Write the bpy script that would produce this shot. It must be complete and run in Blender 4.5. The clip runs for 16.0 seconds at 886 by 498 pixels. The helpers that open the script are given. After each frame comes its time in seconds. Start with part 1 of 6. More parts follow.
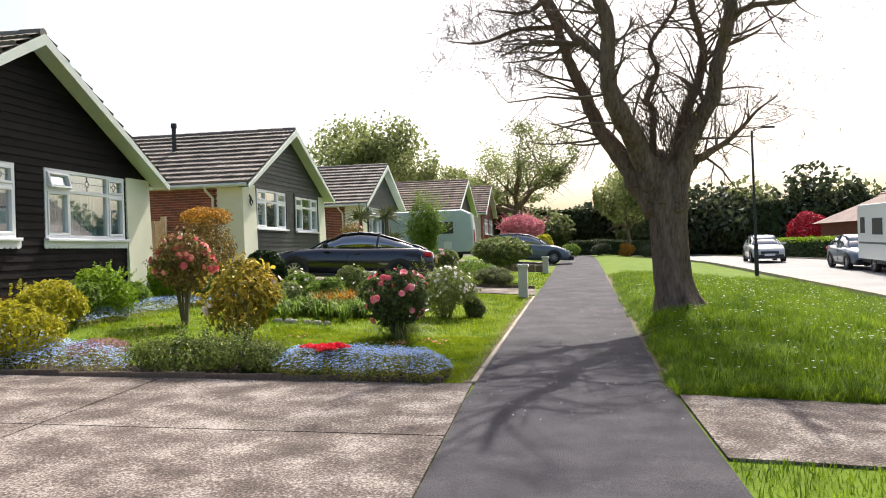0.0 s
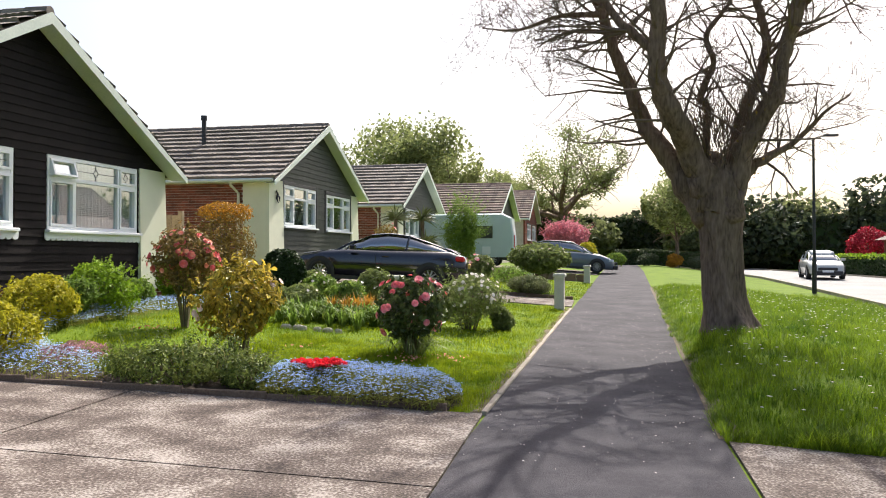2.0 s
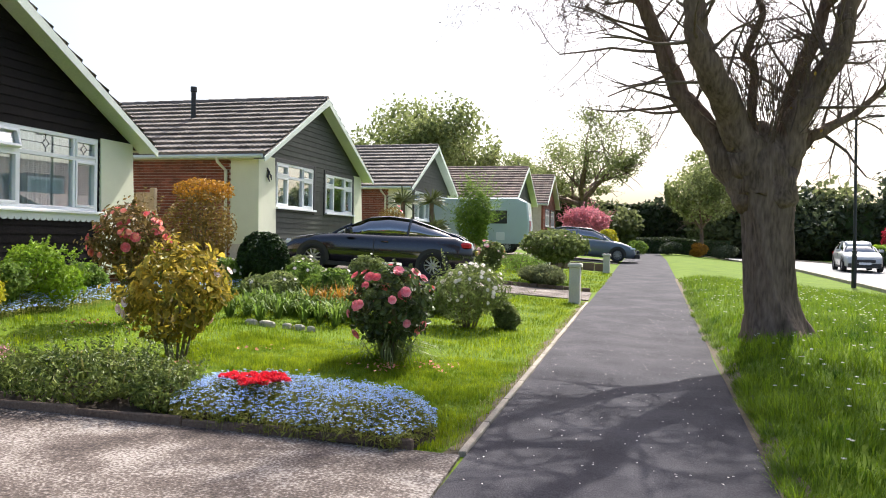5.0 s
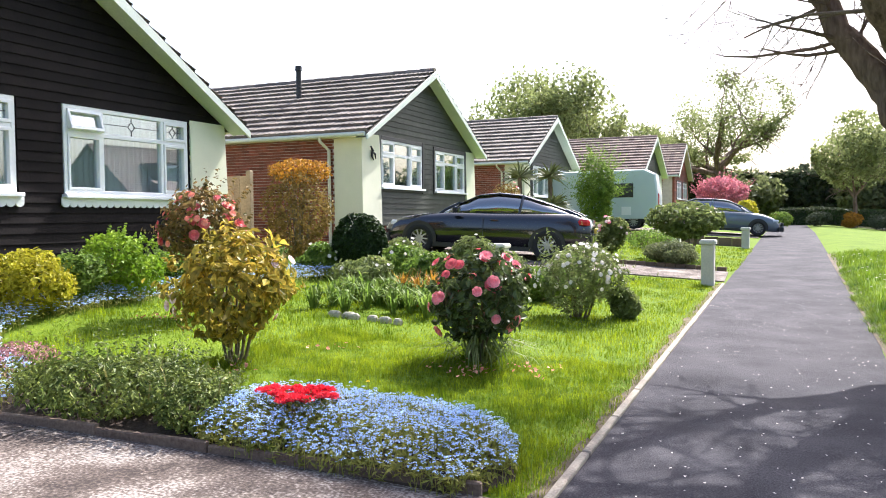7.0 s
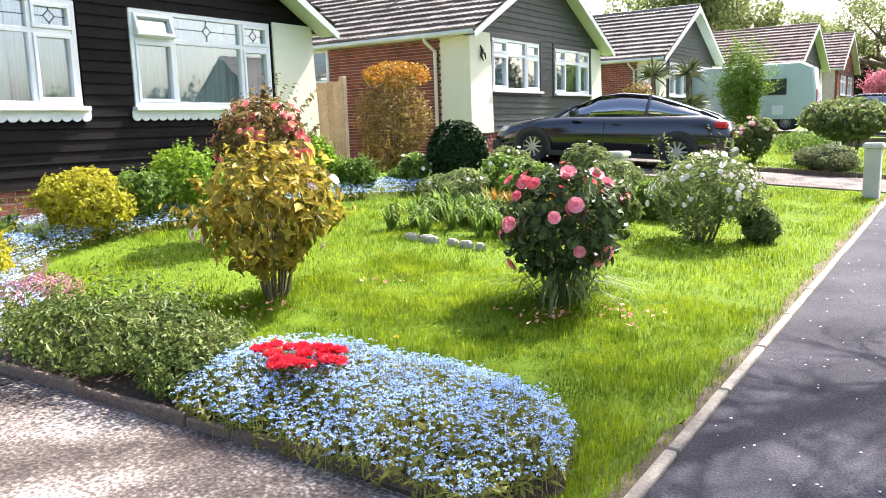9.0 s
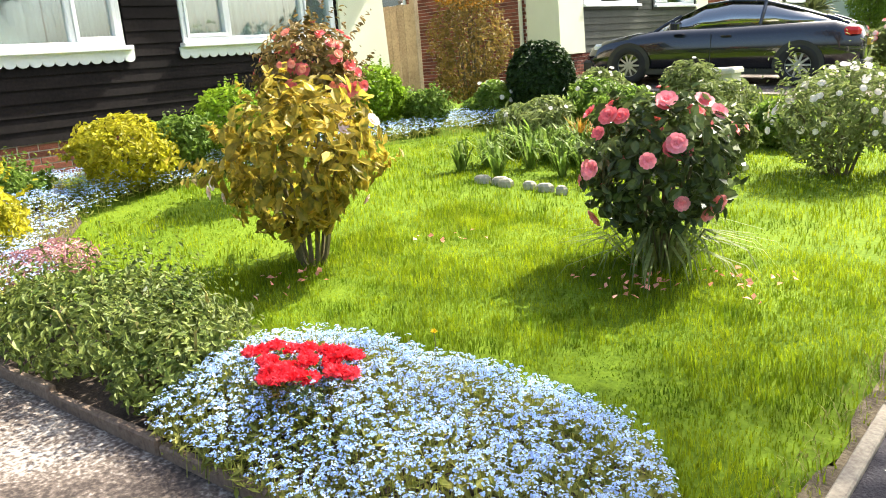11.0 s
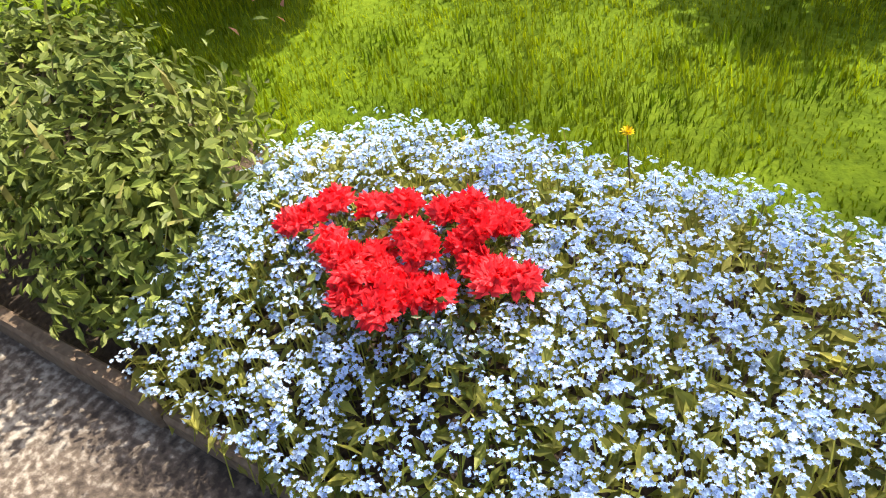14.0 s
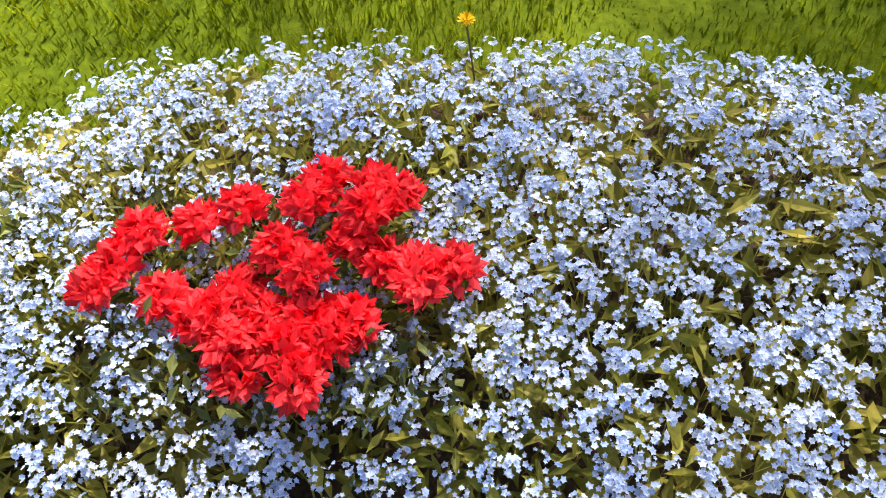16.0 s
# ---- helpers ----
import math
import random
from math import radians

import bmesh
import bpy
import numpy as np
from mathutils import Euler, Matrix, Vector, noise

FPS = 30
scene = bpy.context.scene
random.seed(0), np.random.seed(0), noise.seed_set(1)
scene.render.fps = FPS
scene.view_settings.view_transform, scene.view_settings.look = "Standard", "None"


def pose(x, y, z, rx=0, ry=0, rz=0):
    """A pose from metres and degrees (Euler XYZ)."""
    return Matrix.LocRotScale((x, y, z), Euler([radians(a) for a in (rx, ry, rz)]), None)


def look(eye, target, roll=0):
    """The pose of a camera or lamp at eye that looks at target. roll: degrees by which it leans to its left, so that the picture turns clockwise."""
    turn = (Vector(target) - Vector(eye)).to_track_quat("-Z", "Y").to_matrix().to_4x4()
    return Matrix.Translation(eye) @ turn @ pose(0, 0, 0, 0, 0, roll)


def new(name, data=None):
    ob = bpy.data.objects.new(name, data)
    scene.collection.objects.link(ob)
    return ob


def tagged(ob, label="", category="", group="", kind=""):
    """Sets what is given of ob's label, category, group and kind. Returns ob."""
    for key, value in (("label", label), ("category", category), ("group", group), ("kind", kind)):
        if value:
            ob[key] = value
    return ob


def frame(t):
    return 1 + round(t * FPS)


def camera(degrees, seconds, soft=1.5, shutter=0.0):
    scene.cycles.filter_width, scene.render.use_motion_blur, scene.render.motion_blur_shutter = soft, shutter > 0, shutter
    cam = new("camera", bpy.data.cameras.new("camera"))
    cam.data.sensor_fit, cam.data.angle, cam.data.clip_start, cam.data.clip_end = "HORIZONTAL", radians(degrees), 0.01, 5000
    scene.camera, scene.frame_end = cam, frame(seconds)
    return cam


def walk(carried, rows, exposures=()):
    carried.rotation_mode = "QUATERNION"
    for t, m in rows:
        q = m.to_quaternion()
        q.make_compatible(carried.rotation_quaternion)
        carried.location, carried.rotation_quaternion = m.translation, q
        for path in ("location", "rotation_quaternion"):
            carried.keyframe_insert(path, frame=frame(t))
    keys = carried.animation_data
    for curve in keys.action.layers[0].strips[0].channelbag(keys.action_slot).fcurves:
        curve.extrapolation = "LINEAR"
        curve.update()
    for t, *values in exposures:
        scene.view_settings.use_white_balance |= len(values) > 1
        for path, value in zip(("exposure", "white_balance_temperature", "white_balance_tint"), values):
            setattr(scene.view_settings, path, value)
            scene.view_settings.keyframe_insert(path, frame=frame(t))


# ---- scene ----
cam = camera(58.9, 16.0, soft=1.0)
PATH = [
    (0, (0.017, -0.148, 1.608), (-0.26, 1.832, 1.612), -1.7),
    (0.5, (0.11, 0.202, 1.604), (-0.249, 2.169, 1.631), 1.8),
    (1, (0.094, 0.512, 1.606), (-0.113, 2.501, 1.625), 1.4),
    (1.5, (0.099, 0.83, 1.613), (-0.112, 2.818, 1.588), -1.5),
    (2, (0.175, 1.16, 1.632), (-0.216, 3.122, 1.647), 0.2),
    (2.5, (0.125, 1.471, 1.621), (-0.173, 3.449, 1.635), 1.2),
    (3, (0.091, 1.788, 1.642), (-0.041, 3.784, 1.635), -1.7),
    (3.5, (0.123, 2.103, 1.614), (-0.206, 4.076, 1.603), -0.6),
    (3.7, (0.179, 2.255, 1.637), (-0.236, 4.212, 1.636), 1.3),
    (5.8, (0.131, 3.763, 1.656), (-0.311, 5.713, 1.619), 0.9),
    (6, (0.099, 3.927, 1.666), (-0.302, 5.886, 1.627), 0.0),
    (6.5, (0.094, 4.269, 1.651), (-0.427, 6.195, 1.517), -3.5),
    (7, (0.153, 4.637, 1.666), (-0.597, 6.49, 1.585), -0.5),
    (7.5, (0.111, 4.994, 1.65), (-0.562, 6.871, 1.486), -0.8),
    (8, (0.043, 5.395, 1.674), (-0.6, 7.275, 1.448), -3.2),
    (8.5, (0.089, 5.836, 1.67), (-0.838, 7.592, 1.428), -1.4),
    (8.7, (0.088, 5.968, 1.669), (-0.906, 7.682, 1.396), -1.3),
    (10.8, (-0.249, 7.198, 1.648), (-1.471, 8.717, 1.202), -4.6),
    (11, (-0.364, 7.281, 1.641), (-1.608, 8.773, 1.164), -4.6),
    (11.5, (-0.661, 7.444, 1.67), (-1.897, 8.929, 1.154), -6.6),
    (12, (-0.905, 7.665, 1.62), (-2.295, 8.999, 1.085), -7.9),
    (12.5, (-1.166, 7.897, 1.645), (-2.578, 9.142, 0.97), -6.8),
    (13, (-1.476, 8.014, 1.616), (-2.75, 9.311, 0.784), -7.9),
    (13.5, (-1.737, 8.126, 1.61), (-2.795, 9.469, 0.571), -9.6),
    (14, (-1.926, 8.335, 1.52), (-2.903, 9.476, 0.2), -11.0),
    (14.5, (-2.045, 8.496, 1.484), (-2.909, 9.521, 0.0), -12.1),
    (15, (-2.206, 8.579, 1.471), (-2.784, 9.658, -0.111), -10.6),
    (15.5, (-2.353, 8.63, 1.47), (-2.698, 9.706, -0.18), -8.7),
    (16, (-2.417, 8.646, 1.458), (-2.625, 9.702, -0.228), -7.5),
]
walk(cam, [(t, look(eye, target, roll)) for t, eye, target, roll in PATH],
     exposures=[(0, 0.6, 6400, 11), (3.5, 0.64, 6300, 11), (6, 0.92, 6000, 12), (8.5, 1.5, 5900, 14), (11, 1.55, 6600, 5), (12.5, 1.52, 7000, 10), (14, 1.1, 7200, 6), (15, 0.88, 7300, 8), (16, 0.78, 7600, 14)])

# ---- light ----
SUN_AZ, SUN_EL = 12.0, 48.0
world = bpy.data.worlds.new("sky"); scene.world = world; world.use_nodes = True
wn = world.node_tree.nodes; wl = world.node_tree.links
sky = wn.new("ShaderNodeTexSky"); sky.sky_type = 'NISHITA'; sky.sun_disc = False
sky.sun_elevation, sky.sun_rotation = radians(SUN_EL), radians(SUN_AZ)
sky.air_density, sky.dust_density = 1.0, 5.5
wl.new(sky.outputs[0], wn["Background"].inputs[0]); wn["Background"].inputs[1].default_value = 0.15
sun = new("sun", bpy.data.lights.new("sun", 'SUN'))
sun.data.energy, sun.data.angle, sun.data.color = 5.0, radians(0.6), (1.0, 0.95, 0.86)
sa, se = radians(SUN_AZ), radians(SUN_EL)
sun.matrix_world = look((60 * math.sin(sa), 60 * math.cos(sa), 55), (60 * math.sin(sa) - math.sin(sa) * math.cos(se), 60 * math.cos(sa) - math.cos(sa) * math.cos(se), 55 - math.sin(se)))


# ---- materials ----
def mat(name, a, b, scale=6.0, rough=0.8, bump=0.0, fine=60.0, metal=0.0, spread=0.5, c=None, island=0.0, objrand=0.0, spec=0.5, coat=0.0, trans=0.0, stretch=1.0):
    """Two colours mixed by a coarse and a fine noise; island / objrand shift the brightness piece by piece."""
    m = bpy.data.materials.new(name); m.use_nodes = True
    n, l = m.node_tree.nodes, m.node_tree.links
    p = n["Principled BSDF"]
    p.inputs["Roughness"].default_value, p.inputs["Metallic"].default_value = rough, metal
    p.inputs["Specular IOR Level"].default_value = spec
    p.inputs["Coat Weight"].default_value = coat
    co = n.new("ShaderNodeTexCoord")
    t1 = n.new("ShaderNodeTexNoise"); t1.inputs["Scale"].default_value = scale; t1.inputs["Detail"].default_value = 5
    t2 = n.new("ShaderNodeTexNoise"); t2.inputs["Scale"].default_value = fine; t2.inputs["Detail"].default_value = 3
    mp = n.new("ShaderNodeMapping"); mp.inputs["Scale"].default_value = (1, 1, stretch); l.new(co.outputs["Object"], mp.inputs[0])
    for t in (t1, t2): l.new(mp.outputs[0], t.inputs["Vector"])
    mx = n.new("ShaderNodeMath"); mx.operation = 'MULTIPLY_ADD'; mx.inputs[1].default_value = 0.55
    l.new(t2.outputs[0], mx.inputs[0])
    h = n.new("ShaderNodeMath"); h.operation = 'MULTIPLY'; h.inputs[1].default_value = 0.45
    l.new(t1.outputs[0], h.inputs[0]); l.new(h.outputs[0], mx.inputs[2])
    r = n.new("ShaderNodeValToRGB"); e = r.color_ramp.elements
    e[0].position, e[1].position = 0.5 - spread * 0.34, 0.5 + spread * 0.34
    e[0].color, e[1].color = (*a, 1), (*b, 1)
    if c:
        x = r.color_ramp.elements.new(0.5); x.color = (*c, 1)
    l.new(mx.outputs[0], r.inputs[0])
    out = r.outputs[0]
    if island or objrand:
        src = n.new("ShaderNodeNewGeometry").outputs["Random Per Island"] if island else n.new("ShaderNodeObjectInfo").outputs["Random"]
        amt = island or objrand
        mr = n.new("ShaderNodeMapRange"); mr.inputs["To Min"].default_value, mr.inputs["To Max"].default_value = 1 - amt, 1 + amt
        l.new(src, mr.inputs[0])
        hs = n.new("ShaderNodeHueSaturation"); l.new(mr.outputs[0], hs.inputs["Value"]); l.new(out, hs.inputs["Color"])
        out = hs.outputs[0]
    l.new(out, p.inputs["Base Color"])
    if bump:
        b_ = n.new("ShaderNodeBump"); b_.inputs["Strength"].default_value = bump; b_.inputs["Distance"].default_value = 0.02
        l.new(mx.outputs[0], b_.inputs["Height"]); l.new(b_.outputs[0], p.inputs["Normal"])
    if trans:
        tr = n.new("ShaderNodeBsdfTranslucent"); l.new(out, tr.inputs[0])
        ms = n.new("ShaderNodeMixShader"); ms.inputs[0].default_value = trans
        l.new(p.outputs[0], ms.inputs[1]); l.new(tr.outputs[0], ms.inputs[2])
        l.new(ms.outputs[0], n["Material Output"].inputs[0])
    return m


M_LAWN = mat("lawn", (0.055, 0.095, 0.004), (0.135, 0.19, 0.012), 1.3, 0.9, 0.5, 40, c=(0.1, 0.155, 0.008), spec=0.1)
M_BLADE = mat("grass_blade", (0.07, 0.13, 0.003), (0.32, 0.38, 0.012), 1.4, 0.6, 0, 5, island=0.35, trans=0.5, spec=0.2, spread=0.4)
M_VERGE = mat("verge_blade", (0.045, 0.1, 0.005), (0.23, 0.32, 0.016), 1.1, 0.6, 0, 5, island=0.35, trans=0.5, spec=0.2, spread=0.4)
M_DRYGRASS = mat("dry_grass", (0.2, 0.2, 0.05), (0.3, 0.27, 0.09), 2, 0.8, island=0.3, trans=0.3)
M_SOIL = mat("soil", (0.03, 0.018, 0.012), (0.09, 0.06, 0.04), 9, 0.95, 0.8, 70)
M_DRYSOIL = mat("dry_soil", (0.06, 0.042, 0.025), (0.17, 0.13, 0.075), 7, 0.95, 0.8, 60)
M_TARMAC = mat("tarmac", (0.02, 0.019, 0.023), (0.1, 0.093, 0.098), 1.6, 0.85, 0.7, 90, c=(0.048, 0.044, 0.05), spread=0.55, spec=0.12)
M_ROAD = mat("road", (0.16, 0.155, 0.15), (0.27, 0.26, 0.25), 0.5, 0.85, 0.2, 120)
M_CONC = mat("concrete", (0.05, 0.039, 0.034), (0.34, 0.3, 0.265), 2.2, 0.9, 0.6, 48, c=(0.125, 0.098, 0.082), spread=0.36, spec=0.15)
M_EDGE = mat("edging", (0.2, 0.16, 0.12), (0.4, 0.35, 0.27), 4, 0.9, 0.3, 60, objrand=0.2)
M_BEDEDGE = mat("bed_edging", (0.1, 0.062, 0.042), (0.23, 0.16, 0.11), 4, 0.9, 0.5, 50, objrand=0.2)
M_BRICK = mat("brick", (0.13, 0.035, 0.02), (0.26, 0.08, 0.045), 5, 0.85, 0.4, 60, objrand=0.3)
M_BRICKS = mat("brick_far", (0.13, 0.035, 0.02), (0.26, 0.08, 0.045), 5, 0.85, 0.4, 60, island=0.35)
M_MORTAR = mat("mortar", (0.42, 0.37, 0.3), (0.6, 0.54, 0.46), 8, 0.95, 0.3, 80)
M_BOARD_BLACK = mat("black_board", (0.005, 0.0042, 0.0042), (0.015, 0.0115, 0.011), 3, 0.65, 0.15, 30, objrand=0.3, spec=0.08)
M_BOARD_GREY = mat("grey_board", (0.046, 0.049, 0.04), (0.08, 0.083, 0.07), 3, 0.6, 0.15, 30, objrand=0.15, spec=0.15)
M_RENDER = mat("pale_render", (0.62, 0.62, 0.46), (0.76, 0.75, 0.58), 1.5, 0.85, 0.15, 90, spec=0.2)
M_CREAM = mat("cream_paint", (0.6, 0.56, 0.42), (0.72, 0.68, 0.54), 2, 0.7, 0.1, 60)
M_WHITE = mat("white_upvc", (0.74, 0.76, 0.76), (0.82, 0.83, 0.83), 2, 0.35, 0.0, 30)
M_BARGE = mat("barge_paint", (0.5, 0.56, 0.5), (0.66, 0.7, 0.62), 1.5, 0.5, 0.05, 30)
M_TILE = mat("roof_tile", (0.1, 0.085, 0.072), (0.25, 0.21, 0.18), 0.9, 0.9, 0.4, 30, island=0.3)
M_TILE_RED = mat("red_roof_tile", (0.1, 0.065, 0.054), (0.21, 0.145, 0.12), 0.9, 0.9, 0.4, 30, island=0.3)
M_BARK = mat("bark", (0.06, 0.042, 0.032), (0.29, 0.205, 0.155), 4, 0.95, 1.0, 22, spread=0.6, spec=0.1, stretch=0.22)
M_TWIG = mat("twig", (0.11, 0.08, 0.065), (0.22, 0.165, 0.13), 3, 0.9, spec=0.15)
M_STEM = mat("stem", (0.09, 0.07, 0.03), (0.16, 0.13, 0.06), 6, 0.8)
M_BLACK = mat("black_plastic", (0.012, 0.012, 0.013), (0.025, 0.025, 0.026), 5, 0.5)
M_TYRE = mat("tyre", (0.012, 0.012, 0.012), (0.025, 0.024, 0.023), 9, 0.85, 0.2)
M_RIM = mat("alloy", (0.25, 0.25, 0.26), (0.4, 0.4, 0.41), 9, 0.4, metal=0.8)
M_LAMP_RED = mat("rear_light", (0.5, 0.01, 0.015), (0.6, 0.03, 0.03), 9, 0.15)
M_LAMP_CLEAR = mat("headlight", (0.6, 0.62, 0.65), (0.75, 0.76, 0.78), 9, 0.1)
M_PLATE = mat("yellow_plate", (0.6, 0.45, 0.05), (0.65, 0.5, 0.08), 9, 0.4)
M_STONEPOST = mat("cast_post", (0.52, 0.49, 0.4), (0.7, 0.66, 0.55), 3, 0.9, 0.3, 40)
M_STONE = mat("rockery_stone", (0.3, 0.27, 0.2), (0.5, 0.46, 0.36), 5, 0.9, 0.6, 30)
M_FENCE = mat("fence_wood", (0.2, 0.15, 0.09), (0.36, 0.29, 0.18), 3, 0.85, 0.3, 30, objrand=0.2)


def leafmat(name, a, b, trans=0.35, rough=0.5, island=0.35):
    return mat(name, a, b, 2.5, rough, 0, 25, island=island, trans=trans, spec=0.22)


M_LEAF_OAK = leafmat("oak_leaf", (0.14, 0.18, 0.06), (0.34, 0.36, 0.14), 0.5)
M_LEAF_DARK = leafmat("dark_leaf", (0.012, 0.03, 0.008), (0.04, 0.07, 0.015), 0.15)
M_LEAF_PINE = leafmat("pine_leaf", (0.035, 0.048, 0.026), (0.1, 0.12, 0.06), 0.3)
M_LEAF_WOOD = leafmat("wood_leaf", (0.09, 0.11, 0.045), (0.22, 0.24, 0.1), 0.45)
M_LEAF_GOLD = leafmat("gold_leaf", (0.28, 0.28, 0.01), (0.55, 0.48, 0.04), 0.4)
M_LEAF_OLIVE = leafmat("olive_yellow_leaf", (0.11, 0.135, 0.02), (0.62, 0.43, 0.06), 0.42, 0.45, 0.55)
M_LEAF_CAM = leafmat("camellia_leaf", (0.035, 0.06, 0.018), (0.14, 0.17, 0.055), 0.25, 0.3, 0.5)
M_LEAF_GREEN = leafmat("green_leaf", (0.09, 0.17, 0.02), (0.24, 0.32, 0.06), 0.45)
M_LEAF_BRIGHT = leafmat("bright_leaf", (0.14, 0.26, 0.01), (0.33, 0.44, 0.04), 0.4)
M_LEAF_MID = leafmat("shrub_leaf", (0.1, 0.14, 0.035), (0.26, 0.29, 0.1), 0.4)
M_LEAF_ORANGE = leafmat("orange_leaf", (0.3, 0.14, 0.015), (0.5, 0.26, 0.03))
M_LEAF_BROWN = leafmat("brown_leaf", (0.16, 0.11, 0.03), (0.3, 0.2, 0.05))
M_LEAF_BRONZE = leafmat("bronze_leaf", (0.09, 0.1, 0.03), (0.34, 0.2, 0.07), 0.35, 0.5, 0.45)
M_BLUSH = leafmat("blush_petal", (0.78, 0.56, 0.5), (0.88, 0.76, 0.7), 0.25)
M_SALMON = leafmat("salmon_petal", (0.75, 0.24, 0.16), (0.88, 0.45, 0.33), 0.3)
M_LEAF_RED = leafmat("red_leaf", (0.3, 0.015, 0.03), (0.5, 0.04, 0.07))
M_LEAF_CHERRY = leafmat("cherry_blossom", (0.5, 0.16, 0.2), (0.7, 0.3, 0.34))
M_PINK = leafmat("pink_petal", (0.7, 0.16, 0.2), (0.9, 0.42, 0.44), 0.3)
M_ROSERED = leafmat("rose_red_petal", (0.62, 0.08, 0.1), (0.82, 0.27, 0.27), 0.3)
M_WHITEPETAL = leafmat("white_petal", (0.72, 0.66, 0.58), (0.85, 0.8, 0.74), 0.25)
M_BLUE = leafmat("blue_petal", (0.33, 0.5, 0.88), (0.68, 0.8, 0.96), 0.35, 0.6, 0.3)
M_REDPETAL = leafmat("scarlet_petal", (0.85, 0.01, 0.03), (0.98, 0.1, 0.13), 0.4, 0.5, 0.3)
M_YELLOW = leafmat("yellow_petal", (0.75, 0.5, 0.01), (0.85, 0.62, 0.03), 0.1)
M_HEATHER = leafmat("heather", (0.3, 0.14, 0.15), (0.5, 0.26, 0.26), 0.2)
M_LEAF_FMN = leafmat("forget_me_not_leaf", (0.13, 0.17, 0.025), (0.44, 0.4, 0.09), 0.4, 0.5, 0.4)
M_LEAF_HEBE = leafmat("hebe_leaf", (0.05, 0.095, 0.018), (0.25, 0.28, 0.065), 0.35, 0.5, 0.5)
M_PALM = leafmat("palm_leaf", (0.07, 0.09, 0.03), (0.16, 0.17, 0.06), 0.2)


def glass(name, tint=(0.6, 0.68, 0.7), rough=0.03, face=0.07):
    m = bpy.data.materials.new(name); m.use_nodes = True
    n, l = m.node_tree.nodes, m.node_tree.links
    g = n.new("ShaderNodeBsdfGlossy"); g.inputs["Roughness"].default_value = rough
    t = n.new("ShaderNodeBsdfTransparent"); t.inputs[0].default_value = (*tint, 1)
    f = n.new("ShaderNodeLayerWeight"); f.inputs[0].default_value = 0.5
    pw = n.new("ShaderNodeMath"); pw.operation = 'POWER'; pw.inputs[1].default_value = 3.0; l.new(f.outputs["Facing"], pw.inputs[0])
    ml = n.new("ShaderNodeMath"); ml.operation = 'MULTIPLY_ADD'; ml.inputs[1].default_value = 0.7; ml.inputs[2].default_value = face; l.new(pw.outputs[0], ml.inputs[0])
    mx = n.new("ShaderNodeMixShader")
    l.new(ml.outputs[0], mx.inputs[0]); l.new(t.outputs[0], mx.inputs[1]); l.new(g.outputs[0], mx.inputs[2])
    l.new(mx.outputs[0], n["Material Output"].inputs[0])
    return m


M_GLASS = glass("window_glass", (0.82, 0.92, 0.93), 0.02, 0.36)
M_CARGLASS = glass("car_glass", (0.3, 0.34, 0.35), 0.02, 0.4)
M_CURTAIN = mat("net_curtain", (0.72, 0.74, 0.72), (0.82, 0.83, 0.8), 6, 0.9, island=0.1)
M_DARKROOM = mat("room_dark", (0.2, 0.2, 0.19), (0.32, 0.31, 0.29), 2, 0.9)


def paint(name, col, rough=0.25, coat=0.6):
    return mat(name, tuple(c * 0.93 for c in col), col, 3, rough, 0, 200, coat=coat)


